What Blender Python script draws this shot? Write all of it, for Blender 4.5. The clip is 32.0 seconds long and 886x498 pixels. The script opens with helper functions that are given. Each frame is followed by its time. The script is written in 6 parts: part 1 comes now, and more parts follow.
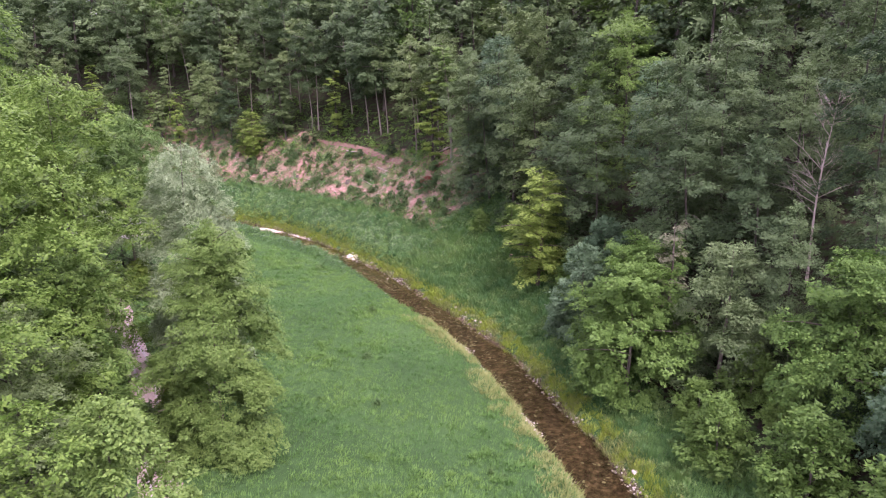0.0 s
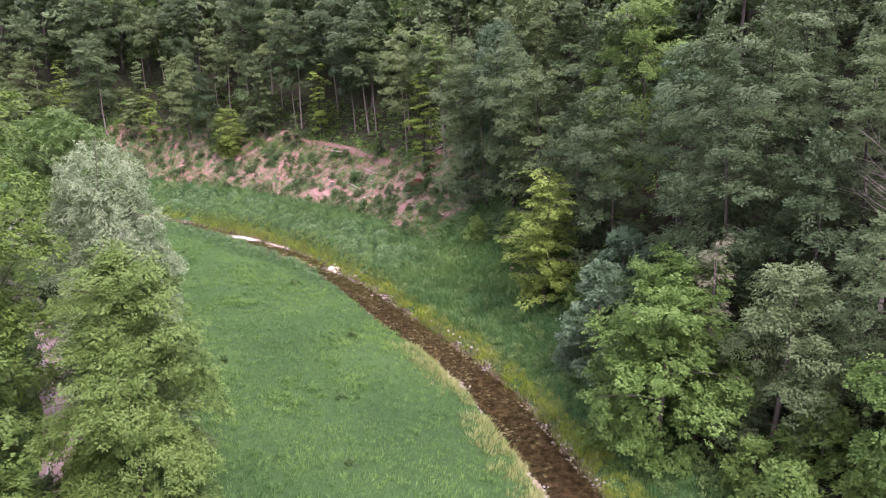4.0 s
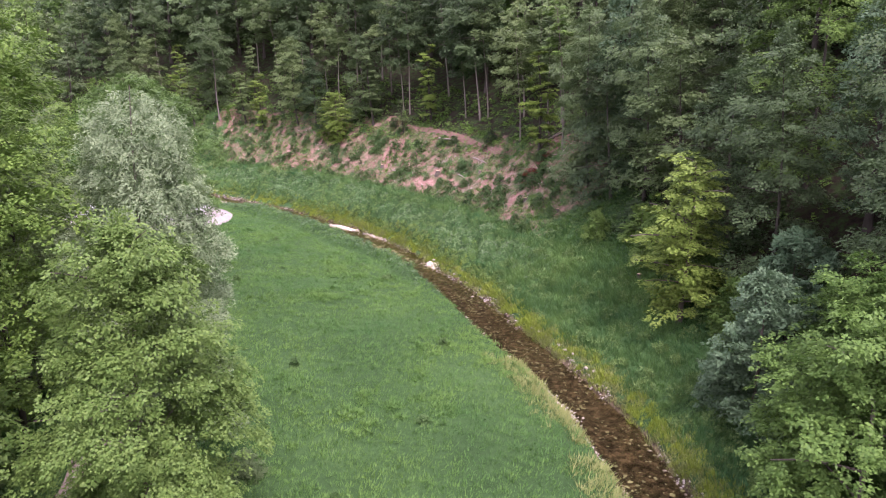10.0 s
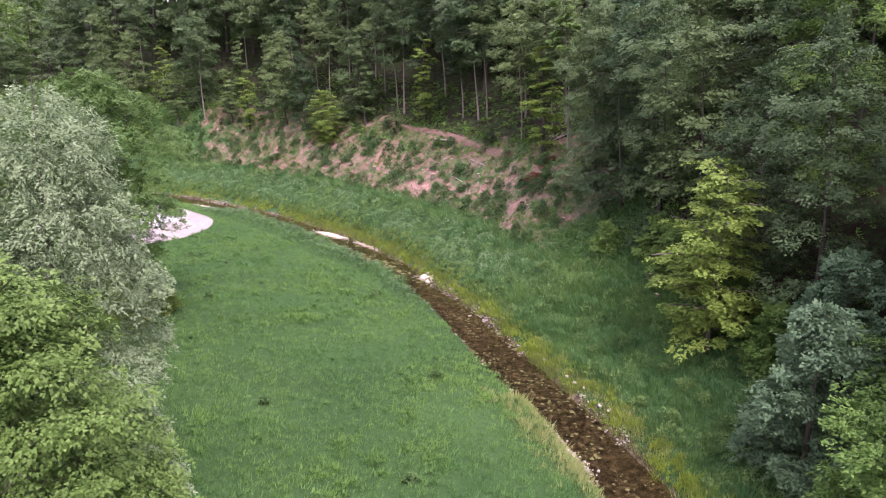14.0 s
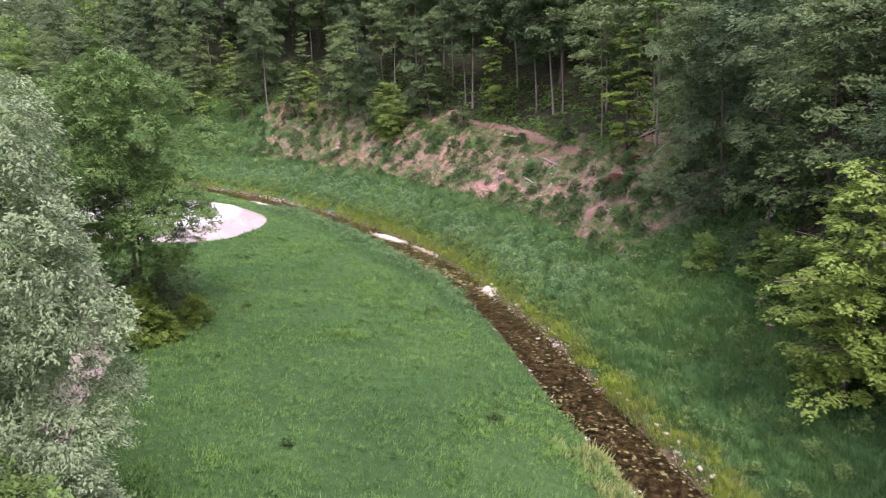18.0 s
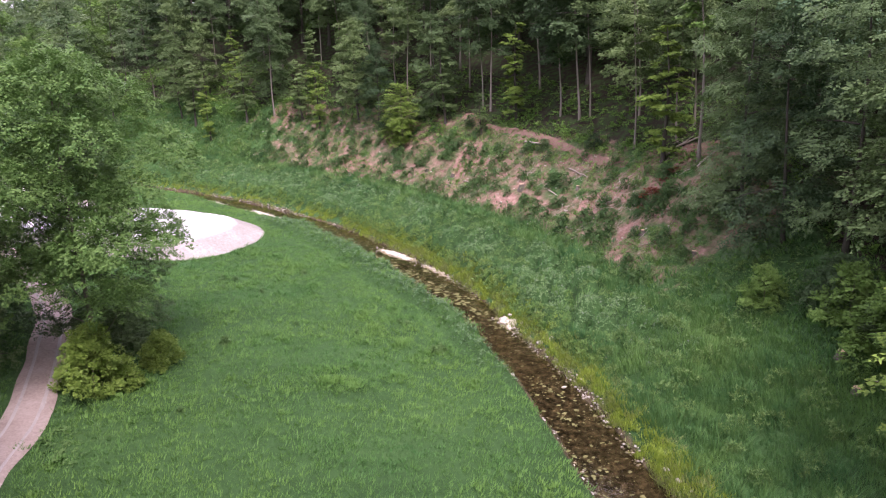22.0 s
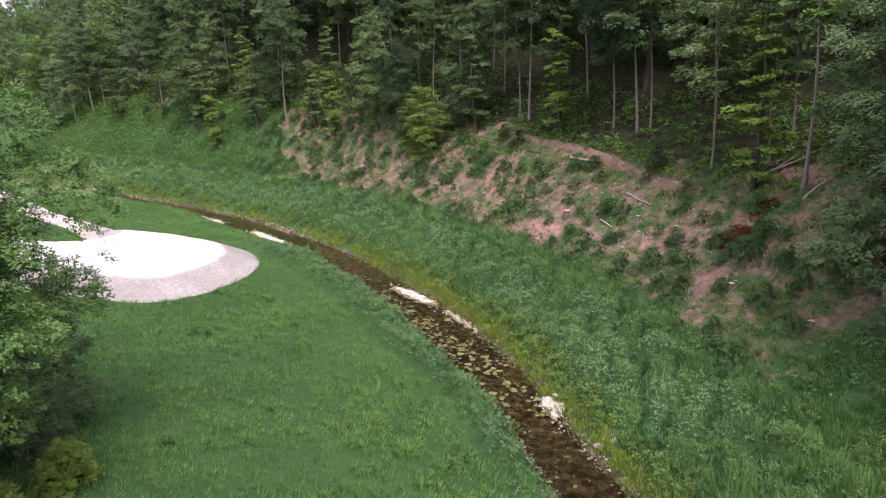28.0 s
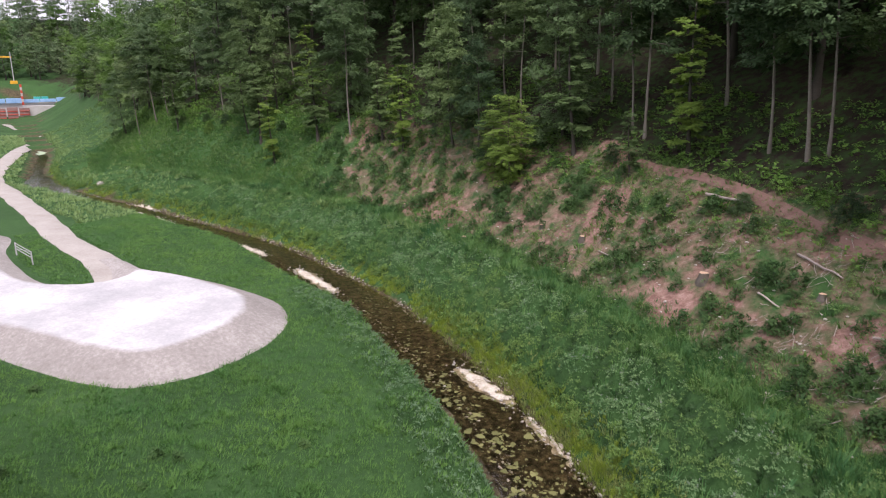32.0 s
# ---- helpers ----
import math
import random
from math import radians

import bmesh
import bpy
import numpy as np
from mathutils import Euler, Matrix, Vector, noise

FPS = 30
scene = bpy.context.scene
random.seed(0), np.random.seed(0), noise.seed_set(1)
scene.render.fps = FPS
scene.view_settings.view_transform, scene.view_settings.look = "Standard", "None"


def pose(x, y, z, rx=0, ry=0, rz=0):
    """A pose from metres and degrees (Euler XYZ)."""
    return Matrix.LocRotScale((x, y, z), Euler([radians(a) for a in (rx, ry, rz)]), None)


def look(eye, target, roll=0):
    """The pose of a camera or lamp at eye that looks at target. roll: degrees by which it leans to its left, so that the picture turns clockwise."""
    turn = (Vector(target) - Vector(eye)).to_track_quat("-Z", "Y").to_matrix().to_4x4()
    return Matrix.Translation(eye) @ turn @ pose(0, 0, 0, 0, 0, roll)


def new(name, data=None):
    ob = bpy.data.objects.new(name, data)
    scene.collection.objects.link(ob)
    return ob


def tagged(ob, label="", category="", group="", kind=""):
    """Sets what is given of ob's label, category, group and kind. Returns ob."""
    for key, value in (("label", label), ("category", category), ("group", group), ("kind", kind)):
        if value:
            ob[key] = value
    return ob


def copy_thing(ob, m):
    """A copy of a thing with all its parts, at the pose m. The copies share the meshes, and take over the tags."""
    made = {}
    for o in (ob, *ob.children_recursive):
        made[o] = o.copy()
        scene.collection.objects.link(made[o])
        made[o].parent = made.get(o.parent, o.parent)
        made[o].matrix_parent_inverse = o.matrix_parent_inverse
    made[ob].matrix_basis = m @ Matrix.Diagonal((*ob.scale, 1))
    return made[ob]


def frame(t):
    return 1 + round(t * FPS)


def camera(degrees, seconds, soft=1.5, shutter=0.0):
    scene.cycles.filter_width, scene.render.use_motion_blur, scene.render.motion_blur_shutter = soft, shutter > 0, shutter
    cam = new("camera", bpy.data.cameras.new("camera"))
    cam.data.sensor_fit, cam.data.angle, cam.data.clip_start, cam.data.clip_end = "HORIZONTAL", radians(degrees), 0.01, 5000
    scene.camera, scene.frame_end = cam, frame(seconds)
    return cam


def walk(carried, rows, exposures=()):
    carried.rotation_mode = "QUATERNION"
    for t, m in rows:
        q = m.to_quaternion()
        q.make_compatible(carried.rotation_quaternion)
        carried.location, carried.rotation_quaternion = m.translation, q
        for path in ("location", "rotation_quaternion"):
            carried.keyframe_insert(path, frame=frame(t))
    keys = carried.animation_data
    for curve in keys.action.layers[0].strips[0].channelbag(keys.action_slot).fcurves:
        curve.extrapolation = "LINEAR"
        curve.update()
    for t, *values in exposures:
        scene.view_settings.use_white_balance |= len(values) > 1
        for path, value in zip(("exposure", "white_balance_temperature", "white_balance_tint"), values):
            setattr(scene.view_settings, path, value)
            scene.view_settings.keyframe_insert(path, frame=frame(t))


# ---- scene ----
cam = camera(66.1, 32.0, soft=1.1, shutter=0.45)
METRES, EYE, TILT, LEAN, TURN = 90.0, 30.2, -15.0, 0.0, 0.0
ROWS = [
    (0.0, 0.0, 0.0, 0.0, 0.0, 0.0, -0.0),
    (0.5, 0.0, 0.0142, 0.0017, -0.04, -0.0, 0.04),
    (1.0, 0.0005, 0.0305, 0.0041, -0.07, 0.0, 0.09),
    (1.5, 0.0013, 0.0485, 0.0072, -0.1, 0.01, 0.14),
    (2.0, 0.0024, 0.0677, 0.0102, -0.13, 0.03, 0.17),
    (2.5, 0.0037, 0.0868, 0.0127, -0.17, 0.03, 0.2),
    (3.0, 0.0052, 0.1049, 0.0149, -0.21, 0.04, 0.2),
    (3.5, 0.0066, 0.1212, 0.0165, -0.26, 0.05, 0.19),
    (5.5, 0.0107, 0.1752, 0.0162, -0.13, 0.08, 0.05),
    (6.0, 0.0105, 0.1869, 0.0144, 1.96, 0.06, -0.5),
    (6.5, 0.0102, 0.1982, 0.0127, 5.31, 0.01, -1.41),
    (7.0, 0.0101, 0.2088, 0.0121, 7.41, -0.07, -1.95),
    (7.5, 0.0097, 0.2187, 0.0115, 8.88, -0.12, -2.34),
    (8.0, 0.0096, 0.228, 0.0115, 9.18, -0.14, -2.43),
    (8.5, 0.009, 0.2376, 0.0119, 9.15, -0.13, -2.42),
    (9.0, 0.0084, 0.2475, 0.0118, 9.13, -0.13, -2.43),
    (9.5, 0.0077, 0.2577, 0.0119, 9.1, -0.14, -2.43),
    (10.0, 0.0069, 0.268, 0.013, 9.09, -0.16, -2.42),
    (10.5, 0.0059, 0.2784, 0.0153, 9.07, -0.17, -2.41),
    (11.0, 0.0049, 0.2888, 0.0175, 9.06, -0.18, -2.43),
    (11.5, 0.0038, 0.2991, 0.0199, 9.04, -0.2, -2.45),
    (12.0, 0.0024, 0.3097, 0.0223, 9.03, -0.21, -2.47),
    (12.5, 0.0012, 0.3206, 0.0248, 9.01, -0.23, -2.47),
    (13.0, -0.0001, 0.3309, 0.0272, 9.0, -0.24, -2.48),
    (13.5, -0.0014, 0.3426, 0.0294, 8.99, -0.25, -2.49),
    (14.0, -0.0028, 0.3546, 0.0317, 8.96, -0.27, -2.5),
    (14.5, -0.0043, 0.3668, 0.0341, 8.94, -0.29, -2.5),
    (16.5, -0.0106, 0.4184, 0.0411, 8.86, -0.34, -2.5),
    (17.0, -0.0125, 0.432, 0.0419, 9.15, -0.36, -2.58),
    (17.5, -0.0146, 0.4454, 0.0429, 11.55, -0.51, -3.13),
    (18.0, -0.0168, 0.4591, 0.0438, 14.77, -0.71, -3.95),
    (18.5, -0.0184, 0.472, 0.0456, 15.99, -0.8, -4.24),
    (19.0, -0.0203, 0.4848, 0.048, 16.42, -0.85, -4.35),
    (19.5, -0.0226, 0.4973, 0.0515, 16.4, -0.85, -4.36),
    (20.0, -0.0254, 0.5099, 0.0549, 16.38, -0.82, -4.37),
    (20.5, -0.0286, 0.5231, 0.0586, 16.36, -0.8, -4.38),
    (21.0, -0.0319, 0.5367, 0.0624, 16.34, -0.79, -4.41),
    (21.5, -0.0355, 0.5504, 0.0662, 16.33, -0.79, -4.42),
    (22.0, -0.039, 0.5645, 0.0701, 16.31, -0.79, -4.43),
    (22.5, -0.0426, 0.5785, 0.0743, 16.3, -0.79, -4.44),
    (23.0, -0.0464, 0.5926, 0.0781, 16.28, -0.79, -4.46),
    (23.5, -0.05, 0.6068, 0.0821, 16.27, -0.8, -4.46),
    (24.0, -0.0537, 0.6211, 0.0859, 16.25, -0.8, -4.47),
    (24.5, -0.0581, 0.6354, 0.0896, 17.3, -0.88, -4.73),
    (25.0, -0.0619, 0.6496, 0.0934, 18.78, -1.01, -5.09),
    (25.5, -0.0655, 0.6638, 0.097, 19.02, -1.03, -5.17),
    (27.5, -0.0835, 0.7202, 0.1119, 18.93, -0.97, -5.2),
    (28.0, -0.0889, 0.7365, 0.1163, 18.92, -0.97, -5.2),
    (28.5, -0.0952, 0.7553, 0.1216, 18.9, -0.98, -5.16),
    (29.0, -0.1029, 0.7775, 0.1275, 18.88, -0.95, -5.16),
    (29.5, -0.1112, 0.8026, 0.1343, 18.87, -0.92, -5.13),
    (30.0, -0.1217, 0.8297, 0.1423, 20.59, -1.09, -5.46),
    (30.5, -0.1322, 0.8591, 0.1501, 23.65, -1.35, -6.16),
    (31.0, -0.1424, 0.89, 0.1582, 25.53, -1.52, -6.57),
    (31.5, -0.1543, 0.9215, 0.1668, 25.94, -1.54, -6.66),
    (32.0, -0.1669, 0.9541, 0.1748, 26.25, -1.53, -6.74),
]
walk(cam, [(t, pose(0, 0, EYE, TILT, LEAN, TURN) @ pose(METRES * x, METRES * y, METRES * z, 90 + pitch, roll, yaw)) for t, x, y, z, yaw, pitch, roll in ROWS],
     [(0.0, 1.70, 6200, 54), (9.0, 1.62, 6220, 51), (19.0, 1.44, 6250, 42), (24.5, 1.32, 6280, 36), (28.0, 1.08, 6300, 31), (30.0, 0.98, 6300, 29), (32.0, 0.73, 6300, 26)])


# ---------------------------------------------------------------- light
world = bpy.data.worlds.new("sky_world")
scene.world = world
world.use_nodes = True
wn, wl = world.node_tree.nodes, world.node_tree.links
SUN_UP, SUN_FROM = 56.0, 145.0          # degrees over the horizon, compass bearing from +y clockwise
sky = wn.new("ShaderNodeTexSky")
sky.sky_type = "NISHITA"
sky.sun_disc = False
sky.sun_elevation, sky.sun_rotation = radians(SUN_UP), radians(SUN_FROM)
sky.air_density, sky.dust_density, sky.ozone_density = 1.0, 4.0, 1.0
veil = wn.new("ShaderNodeMix")
veil.data_type = "RGBA"
veil.inputs["Factor"].default_value = 0.72      # thin cloud over the whole sky
veil.inputs["B"].default_value = (10.5, 10.6, 11.0, 1)
wl.new(sky.outputs["Color"], veil.inputs["A"])
wn["Background"].inputs["Strength"].default_value = 0.094
wl.new(veil.outputs["Result"], wn["Background"].inputs["Color"])
sun = new("sun", bpy.data.lights.new("sun", "SUN"))
sun.data.energy, sun.data.angle, sun.data.color = 1.7, radians(20), (1.0, 0.95, 0.88)
a, b = radians(SUN_FROM), radians(SUN_UP)
sun.matrix_world = look((200 * math.sin(a) * math.cos(b), 200 * math.cos(a) * math.cos(b), 200 * math.sin(b)), (0, 0, 0))


# ---------------------------------------------------------------- materials
def tree_nodes(name):
    m = bpy.data.materials.new(name)
    m.use_nodes = True
    return m, m.node_tree.nodes, m.node_tree.links, m.node_tree.nodes["Principled BSDF"]


def ramp(nodes, stops):
    r = nodes.new("ShaderNodeValToRGB")
    els = r.color_ramp.elements
    while len(els) < len(stops):
        els.new(0.5)
    for e, (p, c) in zip(els, stops):
        e.position, e.color = p, (*c, 1)
    return r


def noise_of(nodes, links, scale, detail=4.0, rough=0.6, coords=None):
    n = nodes.new("ShaderNodeTexNoise")
    n.inputs["Scale"].default_value, n.inputs["Detail"].default_value, n.inputs["Roughness"].default_value = scale, detail, rough
    if coords is None:
        coords = nodes.new("ShaderNodeNewGeometry").outputs["Position"]
    links.new(coords, n.inputs["Vector"])
    return n


def leaf_material(name, low, high, shine=0.5, translucent=0.25, object_spread=0.5, patch_scale=0.55, patch_weight=0.7, spread=0.4, detail=3.0):
    """Leaves: colour runs from low to high, leaf by leaf and tree by tree."""
    m, n, l, p = tree_nodes(name)
    geo, info = n.new("ShaderNodeNewGeometry"), n.new("ShaderNodeObjectInfo")
    patch = noise_of(n, l, patch_scale, detail, 0.68)
    add = n.new("ShaderNodeMath")
    add.operation = "MULTIPLY_ADD"
    l.new(info.outputs["Random"], add.inputs[0])
    add.inputs[1].default_value = object_spread
    l.new(geo.outputs["Random Per Island"], add.inputs[2])
    add2 = n.new("ShaderNodeMath")
    add2.operation = "MULTIPLY_ADD"
    l.new(patch.outputs["Fac"], add2.inputs[0])
    add2.inputs[1].default_value = patch_weight
    l.new(add.outputs[0], add2.inputs[2])
    scale = n.new("ShaderNodeMath")
    scale.operation = "DIVIDE"
    l.new(add2.outputs[0], scale.inputs[0])
    scale.inputs[1].default_value = 1.0 + patch_weight + object_spread
    r = ramp(n, [(0.5 - spread, low), (0.5 + spread, high)])
    l.new(scale.outputs[0], r.inputs["Fac"])
    l.new(r.outputs["Color"], p.inputs["Base Color"])
    p.inputs["Roughness"].default_value = shine
    p.inputs["Specular IOR Level"].default_value = 0.16
    tr, mix = n.new("ShaderNodeBsdfTranslucent"), n.new("ShaderNodeMixShader")
    l.new(r.outputs["Color"], tr.inputs["Color"])
    mix.inputs["Fac"].default_value = translucent
    l.new(p.outputs[0], mix.inputs[1])
    l.new(tr.outputs[0], mix.inputs[2])
    l.new(mix.outputs[0], n["Material Output"].inputs["Surface"])
    return m


def mottled(name, stops, scale, rough=0.9, bump=0.3, fine=None, bump_scale=None, object_spread=0.0):
    """Mottled matter at two scales with relief."""
    m, n, l, p = tree_nodes(name)
    big = noise_of(n, l, scale, 5.0, 0.65)
    small = noise_of(n, l, fine or scale * 9, 6.0, 0.7)
    mix = n.new("ShaderNodeMath")
    mix.operation = "MULTIPLY_ADD"
    l.new(small.outputs["Fac"], mix.inputs[0])
    mix.inputs[1].default_value = 0.5
    half = n.new("ShaderNodeMath")
    half.operation = "MULTIPLY"
    l.new(big.outputs["Fac"], half.inputs[0])
    half.inputs[1].default_value = 0.5
    l.new(half.outputs[0], mix.inputs[2])
    fac = mix.outputs[0]
    if object_spread:
        info, sh = n.new("ShaderNodeObjectInfo"), n.new("ShaderNodeMath")
        sh.operation = "MULTIPLY_ADD"
        l.new(info.outputs["Random"], sh.inputs[0])
        sh.inputs[1].default_value = object_spread
        l.new(fac, sh.inputs[2])
        fac = sh.outputs[0]
    r = ramp(n, stops)
    l.new(fac, r.inputs["Fac"])
    l.new(r.outputs["Color"], p.inputs["Base Color"])
    p.inputs["Roughness"].default_value = rough
    p.inputs["Specular IOR Level"].default_value = 0.25
    if bump:
        relief = noise_of(n, l, bump_scale or (fine or scale * 9), 6.0, 0.7)
        bp = n.new("ShaderNodeBump")
        bp.inputs["Strength"].default_value, bp.inputs["Distance"].default_value = bump, 0.1
        l.new(relief.outputs["Fac"], bp.inputs["Height"])
        l.new(bp.outputs[0], p.inputs["Normal"])
    return m


M_BEECH = leaf_material("beech_leaf", (0.040, 0.084, 0.030), (0.175, 0.255, 0.092), object_spread=2.0, spread=0.36)
M_DARK = leaf_material("hornbeam_leaf", (0.030, 0.066, 0.028), (0.130, 0.205, 0.080), object_spread=2.0, spread=0.36)
M_BRIGHT = leaf_material("young_leaf", (0.085, 0.165, 0.024), (0.22, 0.32, 0.065))
M_ALDER = leaf_material("alder_leaf", (0.055, 0.134, 0.026), (0.178, 0.285, 0.070))
M_MAPLE = leaf_material("maple_leaf", (0.046, 0.110, 0.022), (0.160, 0.275, 0.060), object_spread=2.0, spread=0.36)
M_WILLOW = leaf_material("silver_willow_leaf", (0.11, 0.185, 0.082), (0.34, 0.45, 0.245), object_spread=0.1)
M_BLUE = leaf_material("blue_green_leaf", (0.045, 0.105, 0.050), (0.135, 0.225, 0.115))
M_GRASS = leaf_material("meadow_blade", (0.057, 0.168, 0.051), (0.174, 0.320, 0.070), object_spread=0.0, patch_scale=0.085, patch_weight=10.0, spread=0.20, translucent=0.3, detail=8.0)
M_REED = leaf_material("reed_blade", (0.050, 0.156, 0.058), (0.164, 0.302, 0.082), object_spread=0.0, patch_scale=0.12, patch_weight=7.5, spread=0.16, translucent=0.3, detail=6.0)
M_GREY = leaf_material("flowering_herb_leaf", (0.070, 0.172, 0.066), (0.238, 0.358, 0.150), translucent=0.15, object_spread=0.0, patch_scale=0.35, patch_weight=1.6, spread=0.26)
M_STRAW = leaf_material("bank_grass_blade", (0.13, 0.21, 0.05), (0.36, 0.39, 0.15), translucent=0.3, patch_scale=0.3, patch_weight=1.5, spread=0.3)
M_LOWHORN = leaf_material("bank_hornbeam_leaf", (0.042, 0.108, 0.022), (0.150, 0.270, 0.060), object_spread=0.3)
M_SHRUB = leaf_material("shrub_leaf", (0.044, 0.11, 0.034), (0.13, 0.23, 0.07))
M_HAZEL = leaf_material("hazel_leaf", (0.030, 0.080, 0.027), (0.098, 0.182, 0.054), object_spread=0.9)
M_HERB = leaf_material("slope_herb_leaf", (0.058, 0.138, 0.042), (0.205, 0.320, 0.095), object_spread=0.0, patch_scale=0.4, patch_weight=2.0, spread=0.25, detail=5.0)
M_UNDER = leaf_material("undergrowth_leaf", (0.070, 0.170, 0.030), (0.210, 0.370, 0.075), object_spread=0.0, patch_scale=0.25, patch_weight=1.6, spread=0.28)
M_BANK = leaf_material("bank_herb_leaf", (0.060, 0.140, 0.070), (0.205, 0.310, 0.160), translucent=0.15, object_spread=0.0, patch_scale=0.35, patch_weight=1.6, spread=0.26)
# dark leaf colour that paints the shade in creases between herb clumps
M_HERBSHADE = leaf_material("herb_shade_leaf", (0.018, 0.050, 0.018), (0.060, 0.118, 0.042), translucent=0.1, object_spread=0.0)
M_OLIVE = leaf_material("olive_leaf", (0.055, 0.110, 0.040), (0.165, 0.240, 0.100))
M_DRY = leaf_material("dry_needle", (0.10, 0.115, 0.065), (0.24, 0.26, 0.16))
M_TALL = leaf_material("tall_alder_leaf", (0.050, 0.130, 0.032), (0.165, 0.275, 0.075))
M_LIME = leaf_material("lime_grass_blade", (0.13, 0.25, 0.030), (0.36, 0.45, 0.075), translucent=0.3, patch_scale=0.3, patch_weight=1.5, spread=0.3)
M_SAGE = leaf_material("sage_herb_leaf", (0.080, 0.180, 0.040), (0.220, 0.335, 0.092), object_spread=0.0, patch_scale=0.3, patch_weight=1.6, spread=0.28)
M_FRESH = leaf_material("ash_leaf", (0.060, 0.140, 0.022), (0.185, 0.300, 0.062))
# leaf colour paled and greyed to paint distant haze on far trees
M_FARHAZE = leaf_material("far_haze_leaf", (0.060, 0.115, 0.048), (0.205, 0.285, 0.135), object_spread=1.6, spread=0.36)
M_SLOPE = leaf_material("slope_blade", (0.120, 0.235, 0.080), (0.320, 0.435, 0.170), object_spread=0.0, patch_scale=0.12, patch_weight=6.0, spread=0.2, translucent=0.3, detail=6.0)
M_RED = leaf_material("dead_bush_leaf", (0.10, 0.025, 0.012), (0.26, 0.075, 0.035))
M_ALGAE = leaf_material("algae_mat", (0.075, 0.08, 0.024), (0.225, 0.225, 0.085), translucent=0.0)
M_BARK = mottled("bark", [(0.2, (0.055, 0.047, 0.038)), (0.55, (0.12, 0.105, 0.085)), (0.85, (0.22, 0.195, 0.165))], 0.8, 0.9, 0.5, 9.0, object_spread=0.12)
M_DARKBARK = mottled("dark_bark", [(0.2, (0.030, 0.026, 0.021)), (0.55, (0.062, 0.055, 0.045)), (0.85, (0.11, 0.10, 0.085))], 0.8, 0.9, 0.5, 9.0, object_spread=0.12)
M_PALEBARK = mottled("pale_bark", [(0.2, (0.08, 0.07, 0.06)), (0.5, (0.18, 0.16, 0.135)), (0.85, (0.34, 0.31, 0.27))], 0.9, 0.85, 0.4, 8.0)
M_DEADWOOD = mottled("dead_wood", [(0.2, (0.18, 0.15, 0.13)), (0.6, (0.36, 0.31, 0.27)), (0.9, (0.52, 0.46, 0.41))], 1.5, 0.9, 0.4, 14.0, object_spread=0.15)
M_CUT = mottled("cut_wood", [(0.2, (0.38, 0.24, 0.15)), (0.6, (0.60, 0.43, 0.29)), (0.9, (0.70, 0.55, 0.40))], 5.0, 0.8, 0.2, 30.0)
M_ROAD = mottled("road_gravel", [(0.25, (0.26, 0.23, 0.20)), (0.5, (0.38, 0.35, 0.31)), (0.78, (0.50, 0.47, 0.43))], 0.3, 0.95, 0.4, 4.0, 8.0)
M_TRACK = mottled("track_gravel", [(0.25, (0.16, 0.12, 0.10)), (0.5, (0.31, 0.25, 0.22)), (0.8, (0.46, 0.40, 0.36))], 0.4, 0.95, 0.4, 5.0, 8.0)
M_RUT = mottled("wheel_rut", [(0.25, (0.24, 0.21, 0.19)), (0.5, (0.34, 0.31, 0.29)), (0.8, (0.46, 0.42, 0.39))], 0.5, 0.95, 0.4, 6.0, 8.0)
M_SAND = mottled("pale_gravel_bar", [(0.3, (0.22, 0.18, 0.12)), (0.45, (0.44, 0.39, 0.30)), (0.62, (0.68, 0.63, 0.53))], 1.6, 0.95, 0.5, 6.0, 9.0)
M_ROCK = mottled("limestone", [(0.2, (0.19, 0.17, 0.135)), (0.5, (0.39, 0.36, 0.31)), (0.8, (0.60, 0.57, 0.51))], 1.4, 0.9, 0.5, 7.0, object_spread=0.1)
M_CONCRETE = mottled("concrete", [(0.2, (0.34, 0.32, 0.30)), (0.6, (0.50, 0.48, 0.46)), (0.9, (0.60, 0.58, 0.56))], 0.2, 0.9, 0.1, 2.0)
M_BLUEP = mottled("blue_sheet", [(0.3, (0.16, 0.32, 0.55)), (0.7, (0.36, 0.55, 0.78))], 0.2, 0.6, 0.0, 2.0)
M_FORM = mottled("rusty_formwork", [(0.3, (0.17, 0.09, 0.08)), (0.7, (0.36, 0.24, 0.21))], 0.4, 0.85, 0.0, 3.0)
M_YELLOW = mottled("yellow_paint", [(0.3, (0.62, 0.32, 0.02)), (0.7, (0.75, 0.42, 0.04))], 0.8, 0.5, 0.0, 5.0)
M_REDP = mottled("red_paint", [(0.3, (0.45, 0.05, 0.03)), (0.7, (0.58, 0.10, 0.06))], 0.8, 0.5, 0.0, 5.0)
M_TURQ = mottled("turquoise_paint", [(0.3, (0.02, 0.30, 0.27)), (0.7, (0.05, 0.42, 0.38))], 0.8, 0.5, 0.0, 5.0)
M_STEEL = mottled("galvanised_steel", [(0.3, (0.34, 0.34, 0.34)), (0.7, (0.50, 0.50, 0.50))], 3.0, 0.45, 0.0, 20.0)


